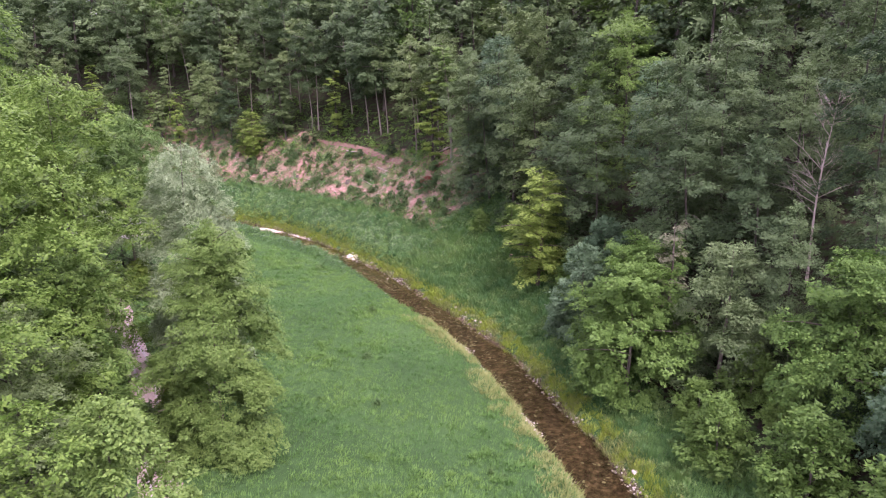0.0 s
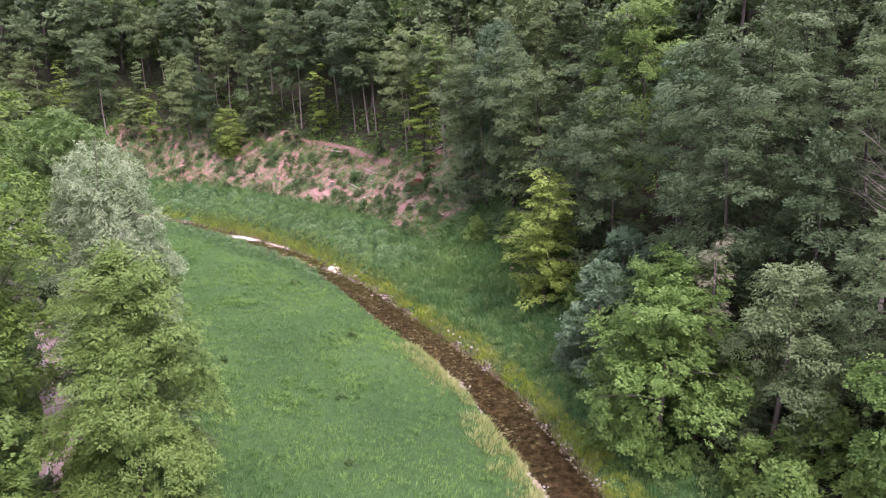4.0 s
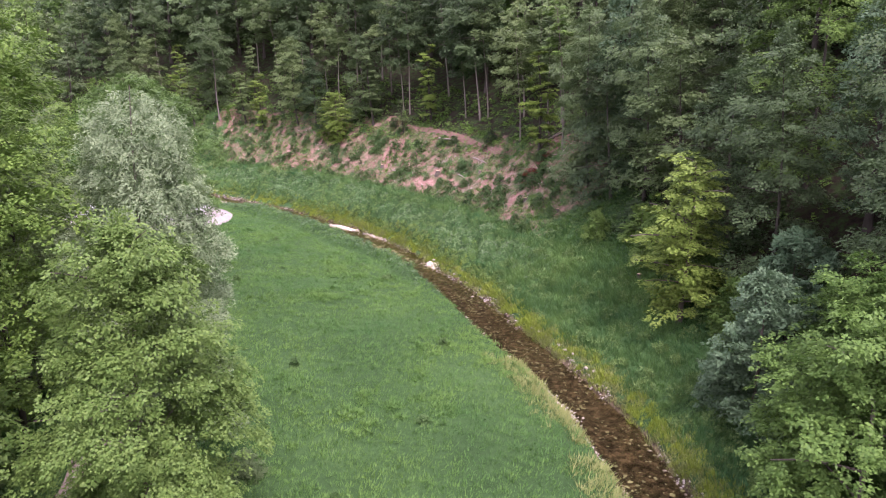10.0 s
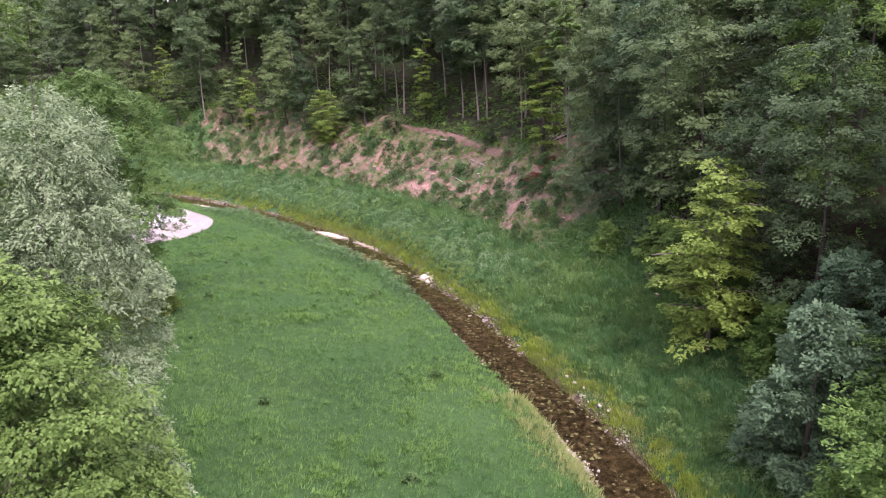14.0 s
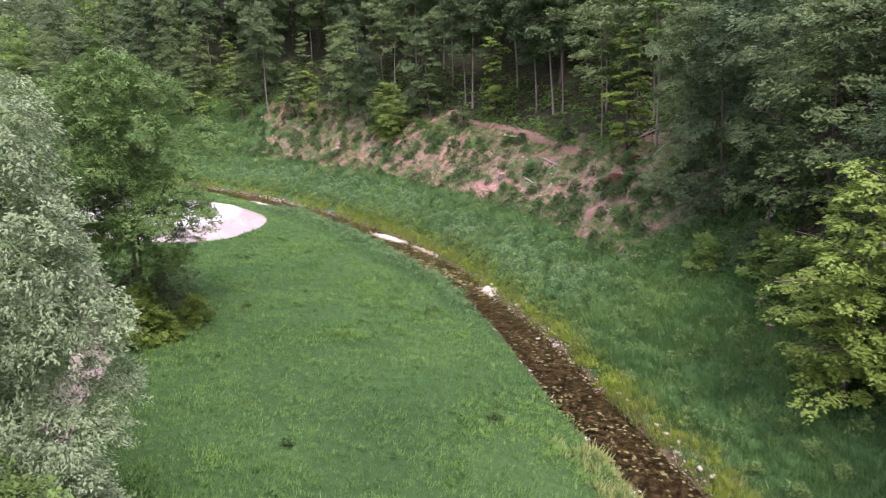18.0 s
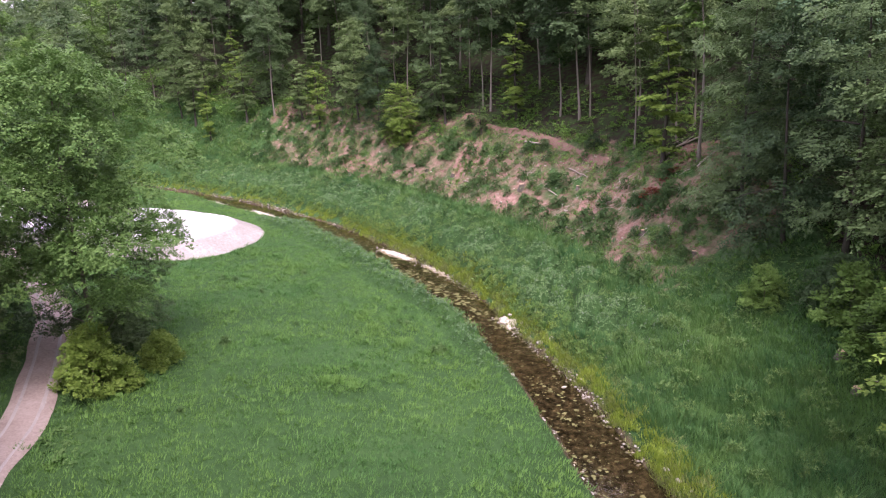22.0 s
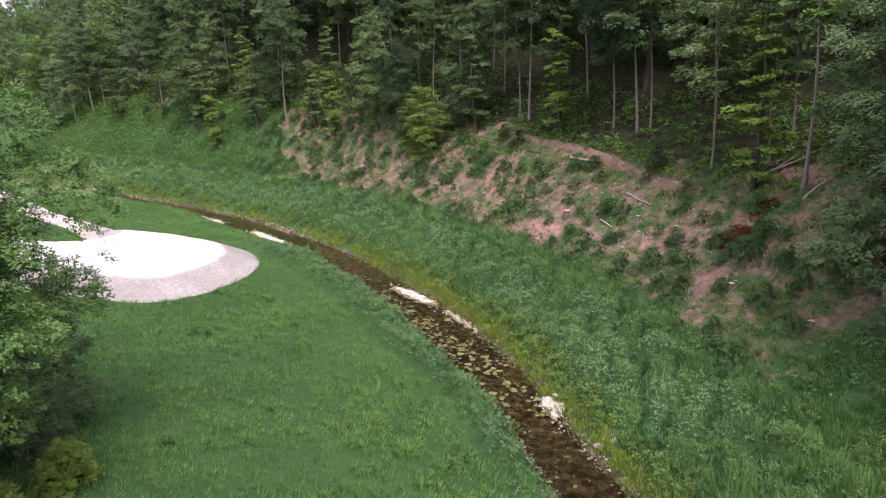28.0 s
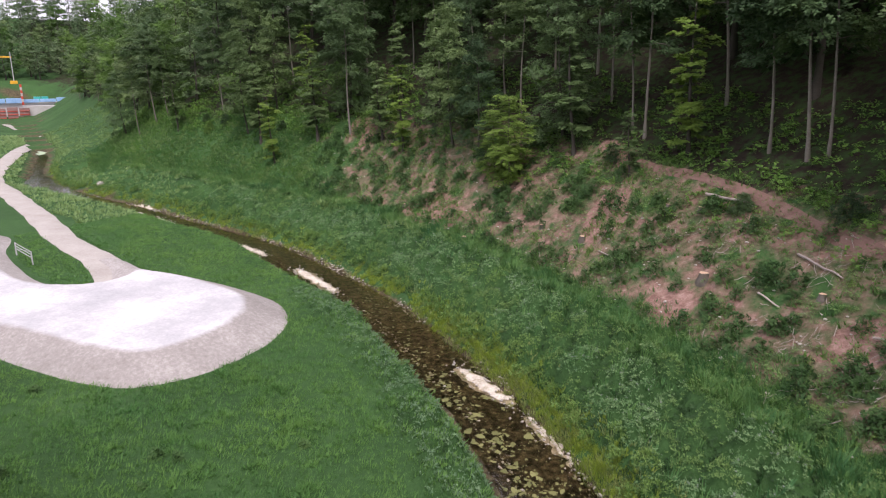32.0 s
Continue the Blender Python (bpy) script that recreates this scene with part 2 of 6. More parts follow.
def pad_material():
    """Packed pale gravel on top, coarser rubble down the rim."""
    m, n, l, p = tree_nodes("white_gravel")
    at = n.new("ShaderNodeAttribute")
    at.attribute_name = "rim"
    wob = noise_of(n, l, 0.9, 5.0, 0.7)
    add = n.new("ShaderNodeMath")
    add.operation = "MULTIPLY_ADD"
    l.new(wob.outputs["Fac"], add.inputs[0])
    add.inputs[1].default_value = 0.5
    l.new(at.outputs["Fac"], add.inputs[2])
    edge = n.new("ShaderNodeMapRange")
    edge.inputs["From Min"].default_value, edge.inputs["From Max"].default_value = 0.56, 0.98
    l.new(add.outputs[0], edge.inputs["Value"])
    worn = noise_of(n, l, 0.16, 6.0, 0.65)
    fine_n = noise_of(n, l, 3.0, 6.0, 0.75)
    top = ramp(n, [(0.3, (0.36, 0.36, 0.365)), (0.46, (0.47, 0.465, 0.465)), (0.60, (0.66, 0.65, 0.64))])
    half = n.new("ShaderNodeMix")
    half.inputs["Factor"].default_value = 0.35
    l.new(worn.outputs["Fac"], half.inputs["A"])
    l.new(fine_n.outputs["Fac"], half.inputs["B"])
    l.new(half.outputs["Result"], top.inputs["Fac"])
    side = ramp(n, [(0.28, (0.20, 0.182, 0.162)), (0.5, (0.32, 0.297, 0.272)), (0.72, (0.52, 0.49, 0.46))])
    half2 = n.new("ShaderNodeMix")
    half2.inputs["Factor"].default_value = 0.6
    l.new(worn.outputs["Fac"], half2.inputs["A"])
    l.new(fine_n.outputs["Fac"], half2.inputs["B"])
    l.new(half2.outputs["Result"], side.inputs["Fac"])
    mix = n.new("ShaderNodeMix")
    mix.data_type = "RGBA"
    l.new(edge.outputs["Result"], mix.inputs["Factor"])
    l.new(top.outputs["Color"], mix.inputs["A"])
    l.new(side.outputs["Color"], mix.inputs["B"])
    l.new(mix.outputs["Result"], p.inputs["Base Color"])
    p.inputs["Roughness"].default_value = 0.95
    p.inputs["Specular IOR Level"].default_value = 0.2
    bp = n.new("ShaderNodeBump")
    bp.inputs["Strength"].default_value, bp.inputs["Distance"].default_value = 0.5, 0.12
    l.new(fine_n.outputs["Fac"], bp.inputs["Height"])
    l.new(bp.outputs[0], p.inputs["Normal"])
    return m


M_PAD = pad_material()


def ground_material():
    """Grass, bare reddish soil, shade-darkened leaf litter and shore, told apart by the areas stored on the sheet and
    broken up by noise.
    """
    m, n, l, p = tree_nodes("ground")
    pos = n.new("ShaderNodeNewGeometry").outputs["Position"]

    def attr(name):
        a = n.new("ShaderNodeAttribute")
        a.attribute_name = name
        return a.outputs["Fac"]

    def blend(fac, a, b):
        x = n.new("ShaderNodeMix")
        x.data_type = "RGBA"
        l.new(fac, x.inputs["Factor"])
        l.new(a, x.inputs["A"])
        l.new(b, x.inputs["B"])
        return x.outputs["Result"]

    def breakup(area, scale, width=0.12, detail=5.0):
        """A ragged edge: the area minus noise, sharpened."""
        nz = noise_of(n, l, scale, detail, 0.65, pos)
        sub = n.new("ShaderNodeMath")
        sub.operation = "SUBTRACT"
        l.new(area, sub.inputs[0])
        l.new(nz.outputs["Fac"], sub.inputs[1])
        mr = n.new("ShaderNodeMapRange")
        mr.inputs["From Min"].default_value, mr.inputs["From Max"].default_value = -width, width
        l.new(sub.outputs[0], mr.inputs["Value"])
        return mr.outputs["Result"]

    g1 = noise_of(n, l, 0.09, 4.0, 0.6, pos)
    grass = ramp(n, [(0.3, (0.022, 0.056, 0.017)), (0.55, (0.044, 0.104, 0.030)), (0.75, (0.085, 0.160, 0.050))])
    g2 = noise_of(n, l, 2.2, 6.0, 0.7, pos)
    avg = n.new("ShaderNodeMix")
    l.new(g1.outputs["Fac"], avg.inputs["A"])
    l.new(g2.outputs["Fac"], avg.inputs["B"])
    avg.inputs["Factor"].default_value = 0.5
    l.new(avg.outputs["Result"], grass.inputs["Fac"])
    soil_n = noise_of(n, l, 1.5, 9.0, 0.78, pos)
    soil = ramp(n, [(0.28, (0.115, 0.066, 0.049)), (0.42, (0.21, 0.123, 0.095)), (0.56, (0.32, 0.20, 0.162)), (0.74, (0.48, 0.36, 0.30))])
    l.new(soil_n.outputs["Fac"], soil.inputs["Fac"])
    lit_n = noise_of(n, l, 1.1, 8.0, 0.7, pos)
    # leaf litter toned down further, its colour carrying the shade under the trees
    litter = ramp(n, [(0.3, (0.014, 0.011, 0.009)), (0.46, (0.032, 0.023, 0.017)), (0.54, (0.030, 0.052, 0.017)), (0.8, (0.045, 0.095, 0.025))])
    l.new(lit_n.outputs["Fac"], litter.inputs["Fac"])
    bed_n = noise_of(n, l, 1.6, 8.0, 0.75, pos)
    bed = ramp(n, [(0.3, (0.020, 0.015, 0.009)), (0.46, (0.062, 0.050, 0.028)), (0.60, (0.150, 0.122, 0.068)), (0.76, (0.34, 0.29, 0.19))])
    l.new(bed_n.outputs["Fac"], bed.inputs["Fac"])
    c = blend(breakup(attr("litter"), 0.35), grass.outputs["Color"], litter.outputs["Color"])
    c = blend(breakup(attr("soil"), 0.42), c, soil.outputs["Color"])
    c = blend(breakup(attr("bed"), 0.9, 0.2), c, bed.outputs["Color"])
    l.new(c, p.inputs["Base Color"])
    p.inputs["Roughness"].default_value = 0.95
    p.inputs["Specular IOR Level"].default_value = 0.15
    rel = noise_of(n, l, 3.0, 8.0, 0.75, pos)
    bp = n.new("ShaderNodeBump")
    bp.inputs["Strength"].default_value, bp.inputs["Distance"].default_value = 0.8, 0.25
    l.new(rel.outputs["Fac"], bp.inputs["Height"])
    l.new(bp.outputs[0], p.inputs["Normal"])
    return m


M_GROUND = ground_material()


def water_material():
    m, n, l, p = tree_nodes("stream_water")
    p.inputs["Base Color"].default_value = (0.68, 0.60, 0.43, 1)
    p.inputs["Roughness"].default_value = 0.06
    p.inputs["IOR"].default_value = 1.33
    p.inputs["Transmission Weight"].default_value = 1.0
    rip = noise_of(n, l, 2.2, 3.0)
    bp = n.new("ShaderNodeBump")
    bp.inputs["Strength"].default_value, bp.inputs["Distance"].default_value = 0.25, 0.05
    l.new(rip.outputs["Fac"], bp.inputs["Height"])
    l.new(bp.outputs[0], p.inputs["Normal"])
    return m


M_WATER = water_material()


# ---------------------------------------------------------------- mesh helpers
def mesh_of(name, verts, faces, material):
    """faces: an (n, 3) or (n, 4) array, or a list of such arrays."""
    me = bpy.data.meshes.new(name)
    verts = np.asarray(verts, dtype=np.float32)
    blocks = faces if isinstance(faces, list) else [faces]
    blocks = [np.asarray(f, dtype=np.int32) for f in blocks if len(f)]
    me.vertices.add(len(verts))
    me.vertices.foreach_set("co", verts.ravel())
    loops = np.concatenate([f.ravel() for f in blocks])
    sizes = np.concatenate([np.full(len(f), f.shape[1], dtype=np.int32) for f in blocks])
    starts = np.concatenate([[0], np.cumsum(sizes)[:-1]]).astype(np.int32)
    me.loops.add(len(loops))
    me.loops.foreach_set("vertex_index", loops)
    me.polygons.add(len(sizes))
    me.polygons.foreach_set("loop_start", starts)
    me.polygons.foreach_set("loop_total", sizes)
    me.update(calc_edges=True)
    me.validate()
    me.materials.append(material)
    return me


def smooth(me):
    me.polygons.foreach_set("use_smooth", np.ones(len(me.polygons), dtype=bool))
    return me


def part(name, me, parent, label=""):
    ob = new(name, me)
    ob.parent = parent
    return tagged(ob, label)


def bm_part(name, bm, material, parent, label=""):
    me = bpy.data.meshes.new(name)
    bm.to_mesh(me)
    bm.free()
    me.materials.append(material)
    return part(name, me, parent, label)


def box_bm(bm, size, m, bevel=0.02):
    made = bmesh.ops.create_cube(bm, size=1.0, matrix=m @ Matrix.Diagonal((*size, 1)))
    if bevel:
        edges = list({e for v in made["verts"] for e in v.link_edges})
        bmesh.ops.bevel(bm, geom=edges, offset=bevel, segments=1, affect="EDGES")
    return bm


def tube(points, radii, sides=7):
    """A tapered tube along points; returns verts and quads, closed at the far end by its thinness."""
    pts = np.asarray(points, dtype=float)
    rad = np.asarray(radii, dtype=float)
    tang = np.gradient(pts, axis=0)
    tang /= np.linalg.norm(tang, axis=1)[:, None] + 1e-9
    ref = np.where(np.abs(tang[:, 2:3]) > 0.9, np.array([[1.0, 0, 0]]), np.array([[0, 0, 1.0]]))
    u = np.cross(tang, ref)
    u /= np.linalg.norm(u, axis=1)[:, None]
    v = np.cross(tang, u)
    ang = np.linspace(0, 2 * math.pi, sides, endpoint=False)
    ring = u[:, None, :] * np.cos(ang)[None, :, None] + v[:, None, :] * np.sin(ang)[None, :, None]
    verts = (pts[:, None, :] + ring * rad[:, None, None]).reshape(-1, 3)
    k = len(pts)
    i, j = np.meshgrid(np.arange(k - 1), np.arange(sides), indexing="ij")
    a0 = i * sides + j
    a1 = i * sides + (j + 1) % sides
    quads = np.stack([a0, a1, a1 + sides, a0 + sides], axis=-1).reshape(-1, 4)
    return verts, quads


def joined(pieces):
    verts, faces, base = [], [], 0
    for v, f in pieces:
        verts.append(v)
        faces.append(f + base)
        base += len(v)
    return np.concatenate(verts), np.concatenate(faces)


def spray_template(leaves, length, leaf_l, leaf_w, droop, rng, flat=0.45):
    """A clump of leaves round the end of a twig, one triangle a leaf, mostly facing up and drooping towards the tip."""
    out = []
    for k in range(leaves):
        p = rng.normal(size=3)
        p = p / np.linalg.norm(p) * rng.uniform(0.25, 1.0) ** 0.6
        b = np.array([length * (0.5 + 0.5 * p[0]), length * 0.42 * p[1], length * 0.42 * flat * p[2] - droop * length * (0.5 + 0.5 * p[0]) ** 2])
        turn = math.atan2(p[1], p[0] + 0.6) + rng.uniform(-0.8, 0.8)
        d = np.array([math.cos(turn), math.sin(turn), rng.uniform(-0.55, 0.15)])
        d /= np.linalg.norm(d)
        w = np.cross([0, 0, 1], d)
        w = w / np.linalg.norm(w) + np.array([0, 0, rng.uniform(-0.6, 0.6)])
        ll, lw = leaf_l * rng.uniform(0.7, 1.3), leaf_w * rng.uniform(0.8, 1.25)
        out += [b + w * lw * 0.6, b + d * ll, b - w * lw * 0.6]
    return np.array(out)


def scatter(templates, pos, out, up, scale, rng, corners=3):
    """Templates set at pos with their x along out and z towards up: verts and faces of all."""
    out = out / (np.linalg.norm(out, axis=1)[:, None] + 1e-9)
    up = up - (up * out).sum(1)[:, None] * out
    up /= np.linalg.norm(up, axis=1)[:, None] + 1e-9
    side = np.cross(up, out)
    pick = rng.integers(0, len(templates), len(pos))
    verts = []
    for k, t in enumerate(templates):
        sel = pick == k
        if not sel.any():
            continue
        s = scale[sel][:, None, None]
        v = (out[sel][:, None, :] * t[None, :, 0:1] + side[sel][:, None, :] * t[None, :, 1:2] + up[sel][:, None, :] * t[None, :, 2:3]) * s + pos[sel][:, None, :]
        verts.append(v.reshape(-1, 3))
    verts = np.concatenate(verts)
    return verts, np.arange(len(verts)).reshape(-1, corners)


# ---------------------------------------------------------------- the lie of the land
def curve_through(points, steps=6):
    p = np.array([points[0], *points, points[-1]], dtype=float)
    out = []
    for i in range(1, len(p) - 2):
        for k in range(steps):
            t = k / steps
            out.append(0.5 * (2 * p[i] + (p[i + 1] - p[i - 1]) * t + (2 * p[i - 1] - 5 * p[i] + 4 * p[i + 1] - p[i + 2]) * t ** 2
                              + (3 * p[i] - p[i - 1] - 3 * p[i + 1] + p[i + 2]) * t ** 3))
    out.append(p[-1])
    return np.array(out)


STREAM = curve_through([(10, -200), (16, -60), (16, 0), (14.5, 30), (12.3, 47.5), (9, 60), (5.6, 71), (1.2, 80.5), (-3.2, 88.3), (-7, 95.5), (-10.4, 101.5),
                        (-15.8, 109.2), (-21, 116.8), (-26.6, 123.7), (-33, 130.2), (-41, 136.6), (-51.4, 144.5), (-65.3, 152.2), (-81.5, 159.3), (-103, 164.8),
                        (-123, 170), (-140, 173), (-158, 178), (-178, 189), (-205, 208), (-245, 232), (-300, 262), (-420, 330), (-700, 470)], 5)
TRACK = curve_through([(14, -130), (4, -60), (-4, -10), (-8, 10), (-14, 30), (-20.5, 43.5), (-24.6, 51), (-29.6, 62), (-37, 73.5), (-41.2, 81), (-47.8, 89), (-55.2, 97), (-62.6, 102.5), (-74, 109), (-88, 119), (-100, 128)], 4)
ROAD = curve_through([(-78, 133), (-87, 138.5), (-100, 143), (-120, 151.8), (-140, 160.5), (-157, 167.5), (-170, 174), (-187, 186), (-210, 204), (-250, 236), (-310, 262)], 4)


def side_of(line, x, y):
    """Signed distance from a line (right of its run is plus) and the length along it."""
    p, q = line[:-1], line[1:]
    d = q - p
    ln = np.linalg.norm(d, axis=1)
    at = np.concatenate([[0], np.cumsum(ln)[:-1]])
    best, sign, along = np.full(x.shape, 1e9), np.zeros(x.shape), np.zeros(x.shape)
    for k in range(len(p)):
        rx, ry = x - p[k, 0], y - p[k, 1]
        t = np.clip((rx * d[k, 0] + ry * d[k, 1]) / ln[k] ** 2, 0, 1)
        ex, ey = rx - t * d[k, 0], ry - t * d[k, 1]
        dist = np.hypot(ex, ey)
        near = dist < best
        best = np.where(near, dist, best)
        sign = np.where(near, np.sign(ex * d[k, 1] - ey * d[k, 0]), sign)
        along = np.where(near, at[k] + t * ln[k], along)
    return best * np.where(sign == 0, 1, sign), along


def ease(x, a, b):
    t = np.clip((x - a) / (b - a), 0, 1)
    return t * t * (3 - 2 * t)


def waves(x, y, s, k):
    """Smooth wander between -1 and 1."""
    return (np.sin(x / s + 1.3 * k) * np.cos(y / s * 1.13 - 0.7 * k) + 0.6 * np.sin((x + y) / s * 1.9 + 2.1 * k) * np.cos((x - y) / s * 1.47 + k)) / 1.6


RIGHT_D = [0, 1.7, 2.3, 3.2, 5, 8, 14, 18, 22, 26, 60, 120, 400, 3000]
RIGHT_Z = [-2.05, -1.95, -1.45, -0.75, -0.3, 0.3, 3.3, 6.0, 9.4, 13.0, 36.0, 52.0, 60.0, 60.0]
LEFT_D = [0, 1.7, 2.3, 3.2, 6, 20, 40, 60, 100, 200, 3000]
LEFT_Z = [-2.05, -1.95, -1.45, -0.5, -0.1, 0.2, 0.8, 2.6, 13.0, 32.0, 45.0]
LEFT_FLAT = [-2.05, -1.95, -1.45, -0.5, -0.1, 0.4, 0.8, 1.2, 2.0, 10.0, 40.0]


def wider(x, y):
    """How far the stream spreads over its left bank in the long bend."""
    return 0.36 * ease(y, 108, 117) * (1 - ease(-x, 72, 90))


def cells(x, y, size, seed):
    """Scattered centres, one to a cell: how far inside its own patch a spot lies, in cells, and a chance number of the patch."""
    u, v = np.asarray(x) / size, np.asarray(y) / size
    iu, iv = np.floor(u), np.floor(v)
    best, second, own = np.full(np.shape(u), 9.0), np.full(np.shape(u), 9.0), np.zeros(np.shape(u))
    for a in (-1, 0, 1):
        for b in (-1, 0, 1):
            cu, cv = iu + a, iv + b
            h1 = np.modf(np.abs(np.sin(cu * 12.9898 + cv * 78.233 + seed) * 43758.5453))[0]
            h2 = np.modf(np.abs(np.sin(cu * 39.346 + cv * 11.135 + seed * 1.7) * 24634.6345))[0]
            far = np.hypot(cu + 0.15 + 0.7 * h1 - u, cv + 0.15 + 0.7 * h2 - v)
            near = far < best
            second = np.where(near, best, np.minimum(second, far))
            best, own = np.where(near, far, best), np.where(near, np.modf(h1 * 37.7 + h2 * 11.3)[0], own)
    return second - best, own


def swell(x, y, size, seed):
    """Rounded humps with creases between them, 0 to 1, of uneven height."""
    deep, own = cells(x, y, size, seed)
    return np.sqrt(ease(deep, 0.04, 0.5)) * (0.55 + 0.45 * own)


def clumps(x, y, d):
    """Rounded swellings of the herb belts: height in metres, right belt and left bank, and the soft meadow."""
    d = np.where(d < 0, d * (1 - wider(x, y)), d)
    right = 2.7 * ease(d, 3.5, 4.9) * (1 - ease(d, 10.0, 13.5)) * (0.12 + 0.88 * ease(y, 96, 118))
    left = 1.9 * ease(-d, 2.7, 3.3) * (1 - ease(-d, 4.7, 5.8)) * ease(y, 98, 106) * (1 - ease(-x, 50, 64))
    belt = right * (0.3 * swell(x, y, 5.2, 51) + 0.7 * swell(x, y, 2.4, 52)) + left * (0.35 * swell(x, y, 2.6, 53) + 0.65 * swell(x, y, 1.6, 55))
    meadow = ease(-d, 5, 8) * (1 - ease(-d, 34, 38)) * (1 - ease(-x, 46, 52))
    return belt + (0.10 * waves(x, y, 1.6, 53) + 0.16 * swell(x, y, 3.1, 58) * ease(waves(x, y, 6.0, 59), -0.2, 0.4)) * meadow + 0.13 * waves(x, y, 0.75, 54) * ease(d, 11, 13) * (1 - ease(d, 24, 27))


def land(x, y):
    """Height of the ground, and its signed distance from the stream."""
    x, y = np.asarray(x, dtype=float), np.asarray(y, dtype=float)
    d, _ = side_of(STREAM, x, y)
    dd = d * (1 - 0.62 * np.exp(-((x + 159) ** 2 + (y - 178) ** 2) / 150)) + 0.35 * waves(x, y, 2.1, 1) * (np.abs(d) < 8)
    dd = np.where(d < 0, dd * (1 - wider(x, y)), dd)
    low = 1 - 0.2 * ease(-x, 270, 420)
    far_rise = 1 + 0.16 * ease(-x, 10, 60) * (1 - ease(-x, 90, 160))
    right = np.interp(dd, RIGHT_D, RIGHT_Z)
    right = np.where(right > 0, right * np.where(d > 26, low, 1 - (1 - low) * ease(d, 8, 26)) * far_rise, right)
    near = 1 - ease(-x, 60, 120)
    left = np.interp(-dd, LEFT_D, LEFT_Z) * near + np.interp(-dd, LEFT_D, LEFT_FLAT) * (1 - near)
    z = np.where(d > 0, right, left)
    rough = ease(np.abs(d), 4, 14)
    z = z + rough * (0.25 * waves(x, y, 5.5, 2) * (d > 0) + 0.07 * waves(x, y, 3.1, 4)) + 0.4 * waves(x, y, 17, 5) * ease(d, 12, 30)
    z = z + clumps(x, y, d) * (x > -190) * (np.hypot(x + 159, y - 178) > 14)
    run = -0.855 * x + 0.519 * y                    # the embankment that closes the valley
    z = np.maximum(z, 19 * ease(run, 478, 530) - 3 + 44 * ease(run, 548, 700) * ease(0.519 * x + 0.855 * y, 20, 70))
    return z, d


def on_land(x, y):
    return float(land(np.array([x]), np.array([y]))[0][0])


def edge_of_wood(x, y):
    """Distance from the stream at which the wood begins."""
    return np.interp(y, [0, 70, 78, 86, 100, 115, 128, 140], [8, 8, 10, 15, 19, 22, 25.5, 24]) + 1.2 * waves(x, y, 6, 3)


def inside(poly, x, y):
    """Signed distance to a closed outline: plus inside."""
    p = np.asarray(poly, dtype=float)
    q = np.roll(p, -1, axis=0)
    best, odd = np.full(x.shape, 1e9), np.zeros(x.shape, dtype=bool)
    for (ax, ay), (bx, by) in zip(p, q):
        t = np.clip(((x - ax) * (bx - ax) + (y - ay) * (by - ay)) / ((bx - ax) ** 2 + (by - ay) ** 2), 0, 1)
        best = np.minimum(best, np.hypot(x - ax - t * (bx - ax), y - ay - t * (by - ay)))
        cross = ((ay > y) != (by > y)) & (x < (bx - ax) * (y - ay) / (by - ay + 1e-12) + ax)
        odd ^= cross
    return np.where(odd, best, -best)


PAD = curve_through([(-53.4, 125), (-54.6, 120), (-58, 116.8), (-64, 115.8), (-71, 115.6), (-82, 115), (-94, 119), (-106, 128), (-116, 138), (-110, 142), (-101, 136.5),
                     (-91, 132.5), (-84.5, 130.9), (-80.2, 132.6), (-84, 136), (-90, 138.8), (-87, 141.2), (-80.5, 139.4), (-73, 139.8), (-66.5, 139.2), (-60, 137.6), (-55.8, 134), (-53.8, 129.5), (-53.4, 125)], 4)[:-1]


def pad_height(x, y):
    sd = inside(PAD, x, y)
    return np.minimum(1.75 + 0.05 * waves(x, y, 3.0, 7), 0.05 + 0.47 * sd), sd


def axis(points):
    """Grid lines from (end, step) pairs."""
    out = [points[0][0]]
    for end, step in points[1:]:
        k = max(1, round((end - out[-1]) / step))
        out += list(np.linspace(out[-1], end, k + 1)[1:])
    return np.array(out)


gx = axis([(-3000, 0), (-1200, 300), (-500, 60), (-300, 14), (-170, 4), (-110, 1.5), (24, 0.5), (36, 1.0), (75, 2.5), (150, 8), (500, 50), (3000, 400)])
gy = axis([(-3000, 0), (-500, 400), (-100, 60), (0, 12), (35, 3), (50, 1.2), (90, 0.75), (172, 0.5), (215, 2), (330, 8), (600, 30), (3000, 300)])
X, Y = np.meshgrid(gx, gy)
Z, D = land(X.ravel(), Y.ravel())
nx, ny = len(gx), len(gy)
i, j = np.meshgrid(np.arange(ny - 1), np.arange(nx - 1), indexing="ij")
k0 = (i * nx + j).ravel()
ground_mesh = smooth(mesh_of("ground", np.stack([X.ravel(), Y.ravel(), Z], 1), np.stack([k0, k0 + 1, k0 + nx + 1, k0 + nx], 1), M_GROUND))
xf, yf = X.ravel(), Y.ravel()
EDGE = edge_of_wood(xf, yf)


def clearing(x, y, d):
    """How bare the felled slope is, 0 to 1."""
    along = ease(y, 109, 117) * (1 - ease(-x, 74, 95))
    upper = edge_of_wood(x, y) + 1.5
    return along * ease(d, 12.0, 15.0) * (1 - ease(d, upper - 1, upper + 5))


